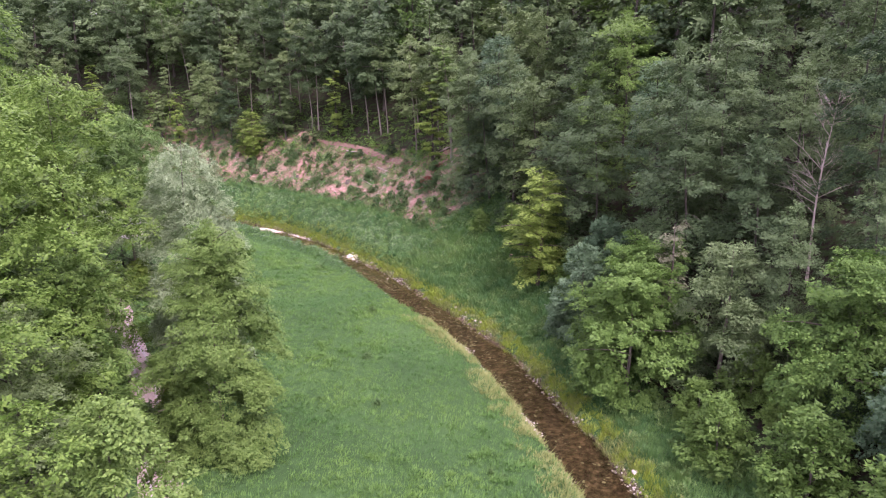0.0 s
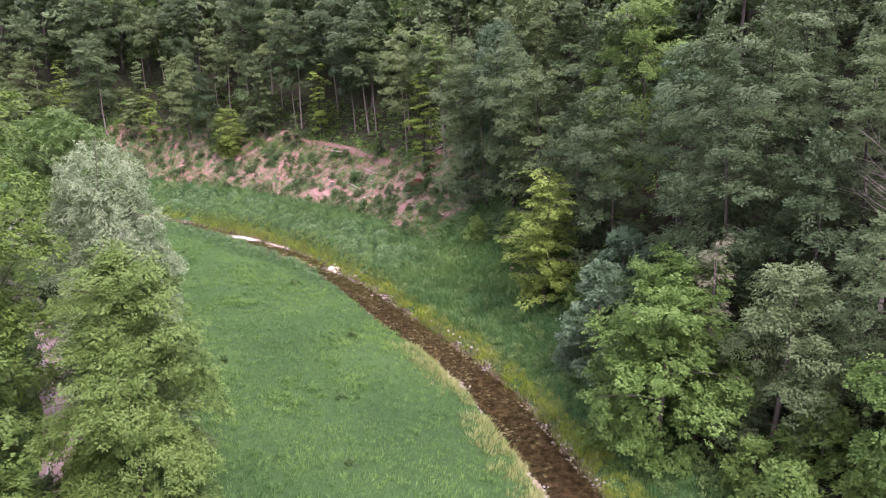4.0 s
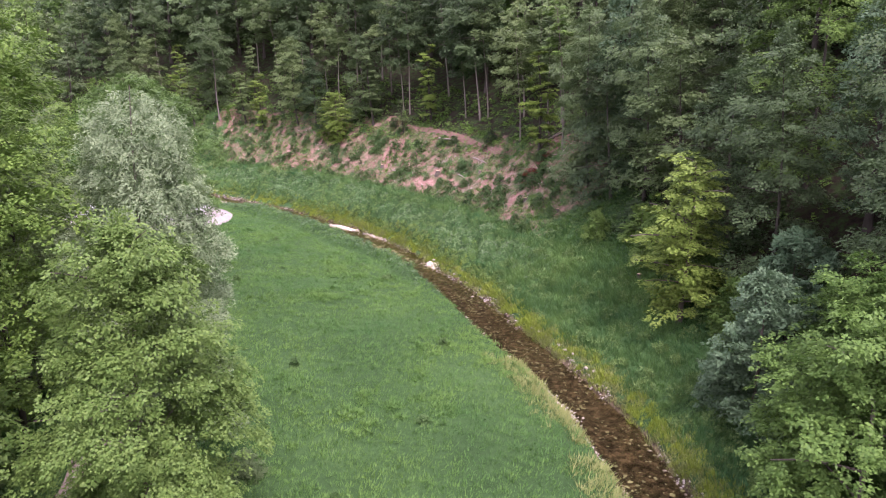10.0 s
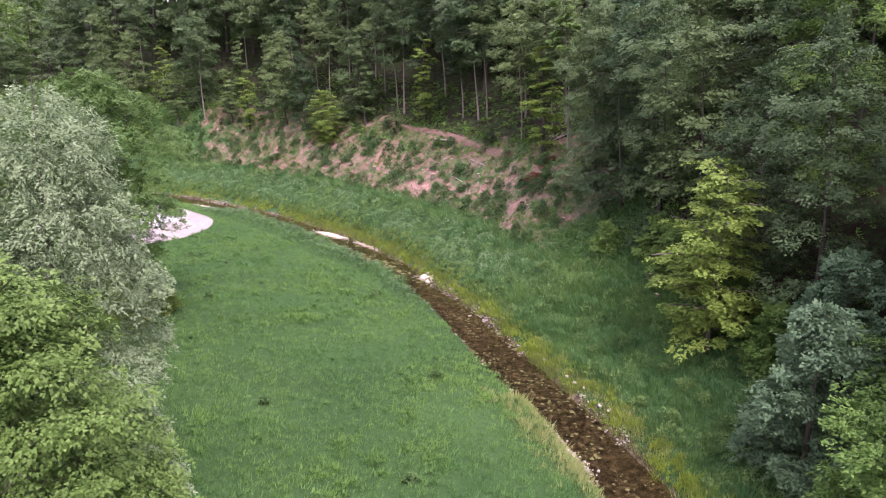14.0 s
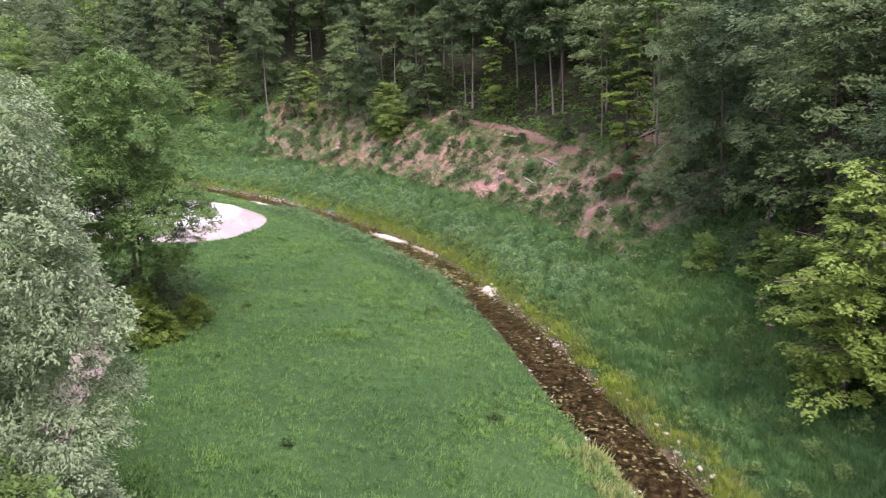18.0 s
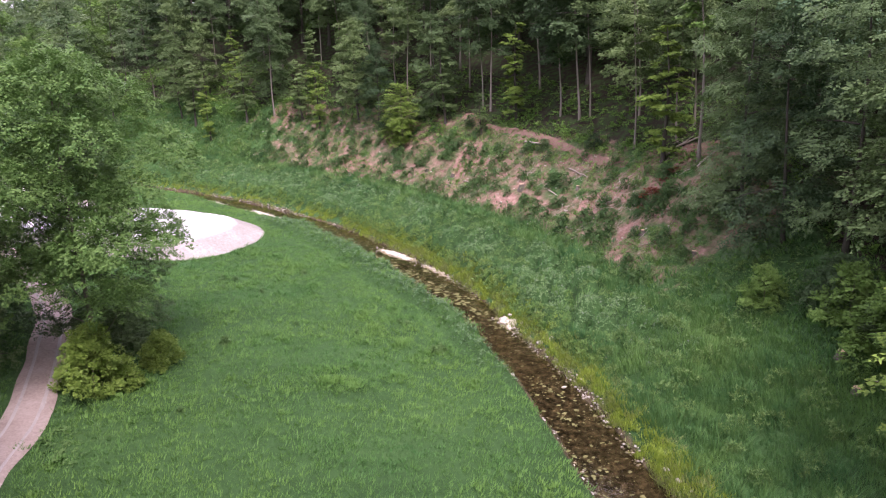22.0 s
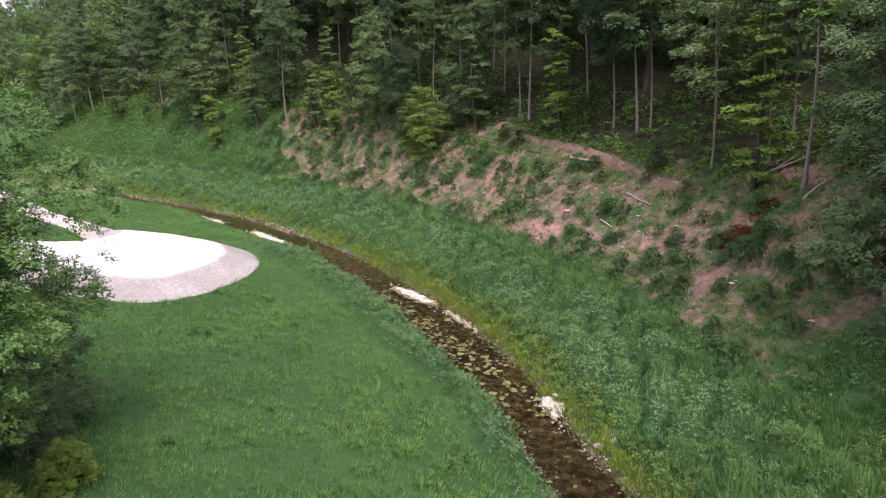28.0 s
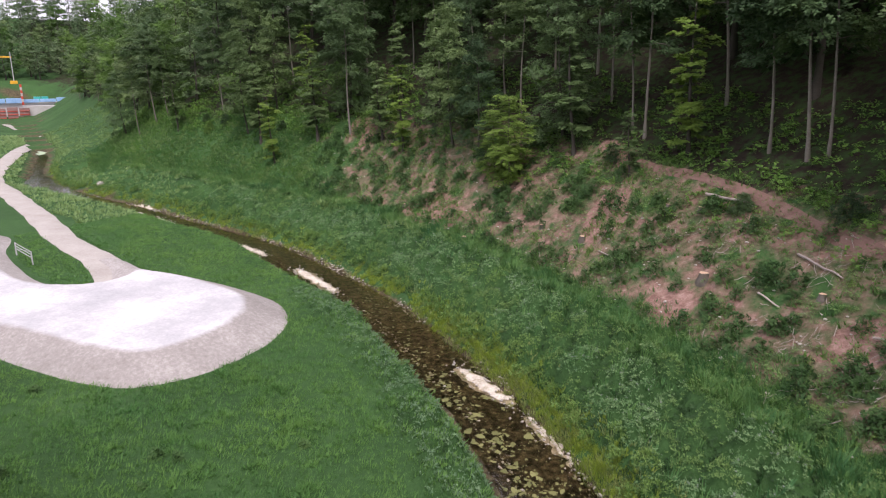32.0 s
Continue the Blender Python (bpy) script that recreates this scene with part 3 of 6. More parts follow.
areas = {
    "soil": 0.49 * clearing(xf, yf, D) + 0.28 * (np.abs(waves(xf, yf, 9, 11)) > 0.62) * ease(D, 9, 12) * (D < EDGE + 3),
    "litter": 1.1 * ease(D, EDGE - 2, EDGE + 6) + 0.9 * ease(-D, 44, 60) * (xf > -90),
    "bed": 1.2 * (1 - ease(np.abs(np.where(D < 0, D * (1 - wider(xf, yf)), D)), 2.0, 2.9)),
}
for name, values in areas.items():
    at = ground_mesh.attributes.new(name, "FLOAT", "POINT")
    at.data.foreach_set("value", np.clip(values, 0, 1.2).astype(np.float32))
tagged(new("ground", ground_mesh), "valley floor and slope of grass, bare reddish soil and leaf litter darkened for wood shade", "ground", kind="structure")


def ribbon(name, line, width, lift, material, offset=0.0, wobble=0.15, cross=3):
    """A strip laid on the ground along a line."""
    fine = curve_through([tuple(p) for p in line], 3)
    t = np.gradient(fine, axis=0)
    t /= np.linalg.norm(t, axis=1)[:, None]
    nrm = np.stack([t[:, 1], -t[:, 0]], 1)
    verts = []
    for k, f in enumerate(np.linspace(-0.5, 0.5, cross)):
        w = width * (1 + wobble * waves(fine[:, 0], fine[:, 1], 2.3, k + 3) * abs(f) * 2)
        p = fine + nrm * (offset + f * w)[:, None]
        z = land(p[:, 0], p[:, 1])[0] + lift * (1.0 if cross < 3 or abs(f) < 0.4 else 0.3)
        verts.append(np.column_stack([p, z]))
    verts = np.stack(verts, 1).reshape(-1, 3)
    n_, c_ = len(fine), cross
    a_, b_ = np.meshgrid(np.arange(n_ - 1), np.arange(c_ - 1), indexing="ij")
    k_ = (a_ * c_ + b_).ravel()
    return smooth(mesh_of(name, verts, np.stack([k_, k_ + 1, k_ + c_ + 1, k_ + c_], 1), material))


# stream
near_line = STREAM[(STREAM[:, 1] > -70) & (STREAM[:, 0] > -310)]
fine = curve_through([tuple(p) for p in near_line], 3)
t = np.gradient(fine, axis=0)
t /= np.linalg.norm(t, axis=1)[:, None]
nrm = np.stack([t[:, 1], -t[:, 0]], 1)
half = (3.2 + 5 * np.exp(-((fine[:, 0] + 159) ** 2 + (fine[:, 1] - 178) ** 2) / 160))[:, None]
wide = half + 7.0 * wider(fine[:, 0], fine[:, 1])[:, None]
wv = np.concatenate([np.column_stack([fine - wide * nrm, np.full(len(fine), -1.6)]), np.column_stack([fine + half * nrm, np.full(len(fine), -1.6)])])
k = np.arange(len(fine) - 1)
water = mesh_of("stream", wv, np.stack([k, k + len(fine), k + len(fine) + 1, k + 1], 1), M_WATER)
tagged(new("stream", water), "shallow brown stream with clear slow water", "water", kind="structure")

# forest track with two wheel ruts
track = tagged(new("track", ribbon("track", TRACK, 3.0, 0.10, M_TRACK, cross=5)), "earth and gravel track with wheel ruts", "track", kind="structure")
for off in (-0.75, 0.75):
    part("wheel_rut", ribbon("wheel_rut", TRACK, 0.55, 0.135, M_RUT, off, 0.4), track)

# earth trail along the top of the felled slope
M_TRAIL = mottled("trail_earth", [(0.25, (0.10, 0.06, 0.045)), (0.5, (0.19, 0.115, 0.09)), (0.8, (0.31, 0.22, 0.18))], 0.9, 0.95, 0.5, 7.0, 9.0)
TRAIL = [(-29.5, 160.6), (-26.4, 158.3), (-22.5, 155.3), (-19.0, 152.3), (-16.0, 148.8), (-13.4, 145.6), (-11.0, 142.6), (-8.9, 140.0), (-6.0, 137.2)]
tagged(new("earth_trail", ribbon("earth_trail", np.array(TRAIL), 0.95, 0.08, M_TRAIL, wobble=0.5, cross=5)), "bare reddish earth trail above the felled slope", "trail", kind="structure")

# gravel pad and its road
px, py = axis([(-118, 0), (-52, 0.6)]), axis([(113, 0), (145, 0.6)])
PX, PY = np.meshgrid(px, py)
pz, sd = pad_height(PX.ravel(), PY.ravel())
a_, b_ = np.meshgrid(np.arange(len(py) - 1), np.arange(len(px) - 1), indexing="ij")
k_ = (a_ * len(px) + b_).ravel()
quads = np.stack([k_, k_ + 1, k_ + len(px) + 1, k_ + len(px)], 1)
quads = quads[(sd[quads] > -1.2).all(1)]
pad_mesh = smooth(mesh_of("gravel_pad", np.column_stack([PX.ravel(), PY.ravel(), pz]), quads, M_PAD))
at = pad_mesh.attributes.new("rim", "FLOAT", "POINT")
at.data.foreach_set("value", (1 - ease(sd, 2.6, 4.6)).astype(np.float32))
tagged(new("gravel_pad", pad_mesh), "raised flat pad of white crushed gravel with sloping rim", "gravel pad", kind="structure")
tagged(new("gravel_road", ribbon("gravel_road", ROAD, 3.9, 0.22, M_ROAD, cross=5)), "pale gravel road along the stream", "road", kind="structure")


def free_ground(x, y, water=2.6, pad=0.2, track=1.7):
    """Where plants can stand: off the water, the pad, the road and the track."""
    d, _ = side_of(STREAM, x, y)
    ok = (np.abs(d) > water) & (inside(PAD, x, y) < pad)
    ok &= np.abs(side_of(TRACK, x, y)[0]) > track
    ok &= np.abs(side_of(ROAD, x, y)[0]) > 2.2
    return ok, d


# ---------------------------------------------------------------- trees
SHAPES = {"broad": (0.27, 19), "full": (0.09, 22), "high": (0.42, 15), "bush": (0.04, 17), "fine": (0.05, 36)}


def crown_lobes(kind, h, w, rng):
    """Centres and radii of the masses of a domed crown; kind gives where they begin and how many there are."""
    base, count = SHAPES[kind]
    mean = (0.205 if count < 30 else 0.165) * w
    lobes = []
    for k in range(count):
        f = (k + rng.uniform(0.05, 0.95)) / count
        f = f ** {"bush": 1.7, "fine": 1.25}.get(kind, 1.0)
        r = mean * rng.uniform(0.75, 1.25)
        round_ = math.sqrt(max(0.05, 1 - ((f - 0.36) / 0.70) ** 2)) if kind != "bush" else math.sqrt(max(0.05, 1 - (f / 1.06) ** 2))
        reach = max(0.0, 0.5 * w * round_ * rng.uniform(0.82, 1.15) - r * 0.7)
        ang = k * 2.4 + rng.uniform(-0.6, 0.6)
        z = h * base + (h * (1 - base) - r * 0.8) * f
        lobes.append((reach * math.cos(ang), reach * math.sin(ang), z, r, r * rng.uniform(0.7, 1.0)))
    if kind in ("full", "broad", "fine"):       # leaves round the stem
        for f in np.linspace(0.08, 0.8, 6):
            a = rng.uniform(0, 2 * math.pi)
            lobes.append((0.09 * w * math.cos(a), 0.09 * w * math.sin(a), h * (base + (1 - base) * f), 0.17 * w, 0.17 * w))
    lobes.append((0, 0, h - mean * 0.9, mean * 1.0, mean * 0.9))
    return lobes


def crown_mesh(lobes, sprays, temps, rng, hang=0.25, size=1.0, inner=0.2):
    L = np.array(lobes)
    wgt = L[:, 3] ** 2
    pick = rng.choice(len(L), int(sprays * 1.7), p=wgt / wgt.sum())
    v = rng.normal(size=(len(pick), 3))
    v[:, 2] = np.where(v[:, 2] < -0.35, -v[:, 2] * 0.6, v[:, 2])
    v /= np.linalg.norm(v, axis=1)[:, None]
    rr = np.where(rng.random(len(pick)) < inner, rng.uniform(0.3, 0.8, len(pick)), rng.uniform(0.82, 1.08, len(pick)))
    pos = L[pick, :3] + v * np.stack([L[pick, 3], L[pick, 3], L[pick, 4]], 1) * rr[:, None]
    deep = np.full(len(pos), 9.0)
    for c in L:
        q = (pos - c[:3]) / np.array([c[3], c[3], c[4]])
        deep = np.minimum(deep, np.linalg.norm(q, axis=1))
    keep = (deep > 0.62) | (rng.random(len(pos)) < 0.25)
    pos, v = pos[keep][:sprays], v[keep][:sprays]
    axis_out = pos * np.array([1, 1, 0])
    axis_out /= np.linalg.norm(axis_out, axis=1)[:, None] + 0.3
    out = v * np.array([1, 1, 0.6]) + 0.4 * axis_out + np.array([0, 0, -hang]) + 0.5 * rng.normal(size=v.shape)
    up = np.array([0, 0, 0.9]) + 0.55 * v + 0.3 * rng.normal(size=v.shape)
    pos = pos - out / np.linalg.norm(out, axis=1)[:, None] * temps[0][:, 0].max() * 0.5
    return scatter(temps, pos, out, up, size * rng.uniform(0.75, 1.3, len(pos)), rng)


def tiered_mesh(h, w, first, sprays, temps, rng):
    """Flat whorls of twigs along side branches, longest low down."""
    pos, out = [], []
    branches = []
    n_b = max(18, sprays // 14)
    for k in range(n_b):
        f = (k + rng.random()) / n_b
        z = h * (first + (0.97 - first) * f)
        ln = 0.5 * w * math.sqrt(max(0.03, 1 - ((f - 0.4) / 0.64) ** 2)) * rng.uniform(0.3, 1.3) + 0.25
        ang = rng.uniform(0, 2 * math.pi)
        rise = 0.10 + 0.45 * f
        d = np.array([math.cos(ang), math.sin(ang), rise])
        tip = np.array([0, 0, z]) + d * ln
        branches.append((z, d, ln))
        m = max(3, int(sprays / n_b * (0.5 + (1 - f))))
        for q in range(m):
            u = (q + 0.6) / m
            side = rng.uniform(-1, 1) * ln * 0.30 * (1.15 - u)
            p = np.array([0, 0, z]) + d * ln * u * 0.9 + np.array([-d[1], d[0], 0]) * side - np.array([0, 0, 0.22 * u * u * ln])
            pos.append(p)
            out.append(d * np.array([1, 1, 0]) + np.array([-d[1], d[0], 0]) * np.sign(side) * 0.7 + np.array([0, 0, -0.12]))
    pos, out = np.array(pos), np.array(out) + 0.15 * rng.normal(size=(len(out), 3))
    up = np.array([0, 0, 1.0]) + 0.2 * rng.normal(size=pos.shape)
    return scatter(temps, pos, out, up, rng.uniform(0.75, 1.25, len(pos)), rng), branches


def layered_mesh(h, w, first, sprays, temps, rng, count=30, droop=0.3, thick=0.36):
    """Leaf layers carried by side branches that sag towards their tips, with dark gaps between the layers."""
    f = (np.arange(count) + rng.random(count)) / count
    z = h * (first + (0.93 - first) * f)
    ln = 0.5 * w * np.sqrt(np.clip(1 - ((f - 0.36) / 0.69) ** 2, 0.04, 1)) * rng.uniform(0.62, 1.22, count)
    ang = np.arange(count) * 2.4 + rng.uniform(-0.7, 0.7, count)
    d = np.column_stack([np.cos(ang), np.sin(ang), 0.12 + 0.75 * f ** 1.5 + rng.uniform(-0.08, 0.12, count)])
    share = ln ** 1.5
    b = rng.choice(count, sprays, p=share / share.sum())
    u = 0.22 + 0.82 * rng.random(sprays) ** 0.75
    side = np.column_stack([-d[:, 1], d[:, 0], np.zeros(count)])[b]
    off = np.clip(rng.normal(0, 0.55, sprays), -1.15, 1.15) * ln[b] * 0.55 * (1.2 - 0.6 * u)
    sag = droop * ln[b] * (u ** 2 + 0.5 * (off / ln[b]) ** 2)
    pos = np.column_stack([np.zeros(sprays), np.zeros(sprays), z[b]]) + d[b] * (ln[b] * u)[:, None] + side * off[:, None]
    pos[:, 2] += rng.normal(0, thick, sprays) * (0.5 + 0.5 * ln[b] / (0.5 * w)) - sag
    out = d[b] * [1, 1, 0.3] + side * (np.sign(off) * 0.55)[:, None] + [0, 0, -droop] + 0.3 * rng.normal(size=(sprays, 3))
    up = np.array([0, 0, 1.0]) + 0.35 * d[b] * [1, 1, 0] + 0.28 * rng.normal(size=(sprays, 3))
    k = sprays // 9                                # leaves round the leading shoot close the top
    rise = rng.random(k) ** 0.7
    pos[:k] = np.column_stack([rng.normal(0, 0.11 * w, k) * (1.15 - rise), rng.normal(0, 0.11 * w, k) * (1.15 - rise), h * (0.6 + 0.38 * rise)])
    out[:k] = pos[:k] * [1, 1, 0] + 0.5 * rng.normal(size=(k, 3))
    branches = [(z[k], d[k], ln[k]) for k in range(count)]
    return scatter(temps, pos, out, up, rng.uniform(0.7, 1.3, sprays), rng), branches


def trunk_mesh(h, r, lean, rng, sides=7, bark=None, top=0.95):
    k = 9
    f = np.linspace(0, 1, k)
    pts = np.column_stack([lean[0] * f ** 1.5 + 0.012 * h * np.sin(f * 5 + rng.uniform(0, 6)), lean[1] * f ** 1.5 + 0.012 * h * np.cos(f * 4 + rng.uniform(0, 6)), -0.6 + (h * top + 0.6) * f])
    rad = r * (1 - 0.86 * f) * (1 + 0.5 * np.exp(-f * 26))
    return pts, tube(pts, rad, sides)


def limb_to(pts, target, r, rng, sides=5):
    """A limb from the trunk up to a mass of the crown."""
    t = np.array(target, dtype=float)
    z0 = max(pts[1, 2], t[2] - 0.55 * math.hypot(t[0], t[1]) - 0.06 * pts[-1, 2])
    z0 = min(z0, pts[-2, 2])
    b = np.array([np.interp(z0, pts[:, 2], pts[:, 0]), np.interp(z0, pts[:, 2], pts[:, 1]), z0])
    f = np.linspace(0, 1, 5)[:, None]
    mid = b * (1 - f) + t * f + np.array([0, 0, 1]) * (np.sin(f * math.pi) * -0.06 * np.linalg.norm(t - b)) + rng.normal(size=(5, 3)) * 0.06 * f
    return tube(mid[::2] if sides < 5 else mid, r * np.linspace(1, 0.25, 3 if sides < 5 else 5), sides)


PROTOS = {}


def tree_kind(key, seed, name, label, category, shape, h, w, leaf, sprays, spray, trunk_r=None, bark=None, limbs="joined", lobes=None, first=0.3, group="", hang=0.25, lean=(0, 0), layers=30):
    """Builds one tree at the origin. spray: leaves a twig, twig length, leaf length, leaf width."""
    rng = np.random.default_rng(seed)
    temps = [spray_template(*spray, 0.22, rng, 0.2 if shape == "tiered" else 0.34 if shape == "layered" else 0.48) for _ in range(6)]
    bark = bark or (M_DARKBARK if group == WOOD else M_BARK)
    trunk_r = trunk_r or 0.017 * h
    root = tagged(new(name), label, category, group)
    pts, stem = trunk_mesh(h, trunk_r, lean, rng)
    pieces = [stem]
    if shape in ("tiered", "layered"):
        (cv, cf), branches = tiered_mesh(h, w, first, sprays, temps, rng) if shape == "tiered" else layered_mesh(h, w, first, sprays, temps, rng, layers, 0.3 + hang - 0.25)
        for z, d, ln in branches[::3 if shape == "tiered" else 6] if limbs else []:
            b = np.array([0, 0, z])
            v, f3 = tube(np.array([b + d * ln * f - np.array([0, 0, 0.22 * f * f * ln]) for f in (0, 0.35, 0.7, 0.95)]), 0.012 * ln * np.array([1.6, 1.2, 0.8, 0.4]) + 0.01, 3)
            part("branch", smooth(mesh_of("branch", v, f3, bark)), root)
    else:
        lb = lobes or crown_lobes(shape, h, w, rng)
        lb = [(x + lean[0] * (z / h) ** 1.5, y + lean[1] * (z / h) ** 1.5, z, a, c) for x, y, z, a, c in lb]
        cv, cf = crown_mesh(lb, sprays, temps, rng, hang, inner=0.36 if shape in ("fine", "bush") else 0.26)
        arms = [limb_to(pts, l[:3], trunk_r * 0.2, rng, 5 if limbs == "parts" else 3) for l in lb[:SHAPES.get(shape, (0, 12))[1]:2]] if limbs else []
        for v, f in arms:
            part("limb", smooth(mesh_of("limb", v, f, bark)), root)
    tv, tf = joined(pieces)
    part("trunk", smooth(mesh_of("trunk", tv, tf, bark)), root)
    part("crown", mesh_of("crown", cv, cf, leaf), root)
    PROTOS[key] = [root, False]
    return root


def plant(key, x, y, turn=0.0, size=1.0, sink=0.15, label="", tall=1.0, lean=0.0):
    """Sets a tree of a kind on the ground, leaning downhill by some degrees."""
    root, used = PROTOS[key]
    m = pose(x, y, on_land(x, y) - sink)
    if lean:
        fall = Vector((on_land(x - 4, y) - on_land(x + 4, y), on_land(x, y - 4) - on_land(x, y + 4), 0))
        m = m @ Matrix.Rotation(radians(lean), 4, Vector((-fall.y, fall.x, 0)))
    m = m @ pose(0, 0, 0, 0, 0, turn) @ Matrix.Diagonal((size, size, size * tall, 1))
    if used:
        root = copy_thing(root, m)
    else:
        root.matrix_basis = m
        PROTOS[key][1] = True
    if label:
        root["label"] = label
    return root


FINE = (34, 0.9, 0.125, 0.08)
NEAR = (28, 0.88, 0.175, 0.115)
SIDE = (30, 1.0, 0.165, 0.11)
FAR = (11, 1.7, 0.58, 0.40)

WOOD = "trees of the hillside wood"

# trees beside the track, seen close
tree_kind("round_alder", 11, "alder_tree", "dense light green alder with a rounded crown reaching the meadow", "tree", "layered", 18.8, 8.5, M_ALDER, 5000, FINE, trunk_r=0.15, limbs="parts", hang=0.5, first=0.05, layers=62)
WILLOW = [(0, 0, 18.4, 3.3, 3.2), (-1.6, 1.0, 16.4, 3.0, 2.7), (1.7, -0.8, 16.0, 3.0, 2.7), (0, 0.4, 14.0, 3.6, 3.0), (2.7, 0.4, 13.0, 2.5, 2.3), (-2.5, -0.8, 13.2, 2.6, 2.4), (1.6, 1.4, 10.0, 2.8, 2.5), (3.1, -1.0, 9.2, 2.2, 2.1),
          (-1.6, -1.8, 9.6, 2.8, 2.5), (2.7, -0.6, 6.2, 2.3, 2.1), (-2.5, 0, 6.0, 2.4, 2.1), (0, 0, 6.4, 2.8, 3.0), (3.3, 0.8, 3.6, 1.9, 1.9), (0, -1.0, 3.0, 2.6, 2.0), (-2.6, 0.6, 3.0, 2.0, 1.8)]
tree_kind("willow", 12, "silver_willow", "silvery grey-green willow with a broad loose crown", "tree", "fine", 23.2, 8.5, M_WILLOW, 5600, (32, 0.8, 0.14, 0.06), limbs="parts", hang=0.3, lobes=WILLOW, trunk_r=0.2)
tree_kind("tall_alder", 13, "alder_tree", "tall green alder with several stems beside the track", "tree", "broad", 24.0, 15.0, M_TALL, 4700, (32, 0.95, 0.15, 0.10), trunk_r=0.22, limbs="parts", hang=0.2)
tree_kind("low_alder", 17, "alder_tree", "light green alder beside the track", "tree", "fine", 17.5, 9.5, M_ALDER, 1500, (24, 1.0, 0.22, 0.15), trunk_r=0.17, hang=0.3)
tree_kind("ash", 14, "ash_tree", "tall full-crowned ash with fresh green leaves", "tree", "full", 27.0, 13.5, M_FRESH, 2100, SIDE, limbs="joined", trunk_r=0.2, bark=M_DARKBARK, group="trees along the track")
tree_kind("maple", 15, "maple_tree", "broad maple with mid-green leaves", "tree", "layered", 23.0, 12.0, M_BEECH, 1800, SIDE, limbs="joined", trunk_r=0.2, bark=M_DARKBARK, first=0.06, layers=40, group="trees along the track")
plant("round_alder", -17.5, 49.0, 20)
plant("low_alder", -26.6, 46.2, 220, 0.95, label="light green alder on the far side of the track")
plant("willow", -22.2, 58.0, 0, 0.87, tall=1.24)
plant("tall_alder", -41.3, 87.3, 0)
plant("maple", -45.6, 93.0, 130, 0.8, label="round dark green maple beside the tall alder")
plant("low_alder", -16.6, 29.9, 140, 0.86, label="low light green alder beside the track")
for key, x, y, turn, size in [("ash", -30, 40, 0, 1.1), ("maple", -25, 36, 60, 0.9), ("ash", -31.8, 56.8, 100, 0.97), ("maple", -34.5, 49, 10, 1.1), ("ash", -38, 57, 220, 1.18), ("maple", -38, 66, 200, 1.15),
                              ("ash", -46, 72, 250, 0.98), ("maple", -54, 83, 30, 0.92), ("ash", -61, 92, 160, 0.95), ("maple", -73, 98, 0, 0.95), ("ash", -46, 58, 30, 1.2),
                              ("maple", -40, 44, 120, 1.1), ("ash", -58, 74, 310, 1.1), ("maple", -70, 86, 90, 1.1), ("maple", -84, 106, 45, 1.0), ("maple", -51, 84.5, 20, 0.85), ("ash", -24, 25, 45, 0.9), ("maple", -36, 28, 15, 1.1), ("maple", -54.5, 90.5, 80, 0.9), ("maple", -65.0, 98.0, 300, 0.85)]:
    plant(key, x, y, turn, size)

# trees at the foot of the wooded slope
FOOT = "trees at the foot of the slope"
tree_kind("bank_tree", 21, "hornbeam_tree", "dense rounded hornbeam at the edge of the reeds", "tree", "layered", 12.0, 9.4, M_LOWHORN, 2300, NEAR, group=FOOT, first=0.04, layers=36)
tree_kind("blue_bush", 22, "goat_willow", "dark blue-green goat willow at the edge of the reeds", "tree", "bush", 10.5, 7.6, M_BLUE, 1300, NEAR, group=FOOT)
tree_kind("pale_bush", 23, "hazel_bush", "yellowish green hazel bush at the edge of the reeds", "bush", "bush", 6.0, 5.4, M_MAPLE, 480, NEAR, group=FOOT)
tree_kind("dark_bush", 25, "hazel_bush", "dark green hazel bush at the wood's edge", "bush", "bush", 5.0, 6.0, M_DARK, 360, NEAR, group="bushes along the wood's edge")
tree_kind("young_beech", 24, "young_beech", "young beech with bright green tiers of leaves", "tree", "tiered", 14.0, 8.0, M_BRIGHT, 1000, (22, 1.05, 0.21, 0.14), first=0.08, group="young beeches at the wood's edge")
tree_kind("olive_tree", 27, "pine_tree", "loose grey-green pine at the foot of the slope", "tree", "bush", 13.0, 9.0, M_OLIVE, 1300, (26, 1.0, 0.19, 0.09), group=FOOT)
tree_kind("dry_spruce", 28, "dying_spruce", "thin dying spruce with grey-brown twigs", "tree", "tiered", 14.5, 4.6, M_DRY, 420, (12, 0.7, 0.26, 0.08), first=0.2, group=FOOT)
tree_kind("edge_maple", 26, "maple_bush", "low bright green maple bush at the foot of the alders", "bush", "bush", 6.0, 6.0, M_BRIGHT, 800, NEAR, group="bushes under the alders")
taken = []
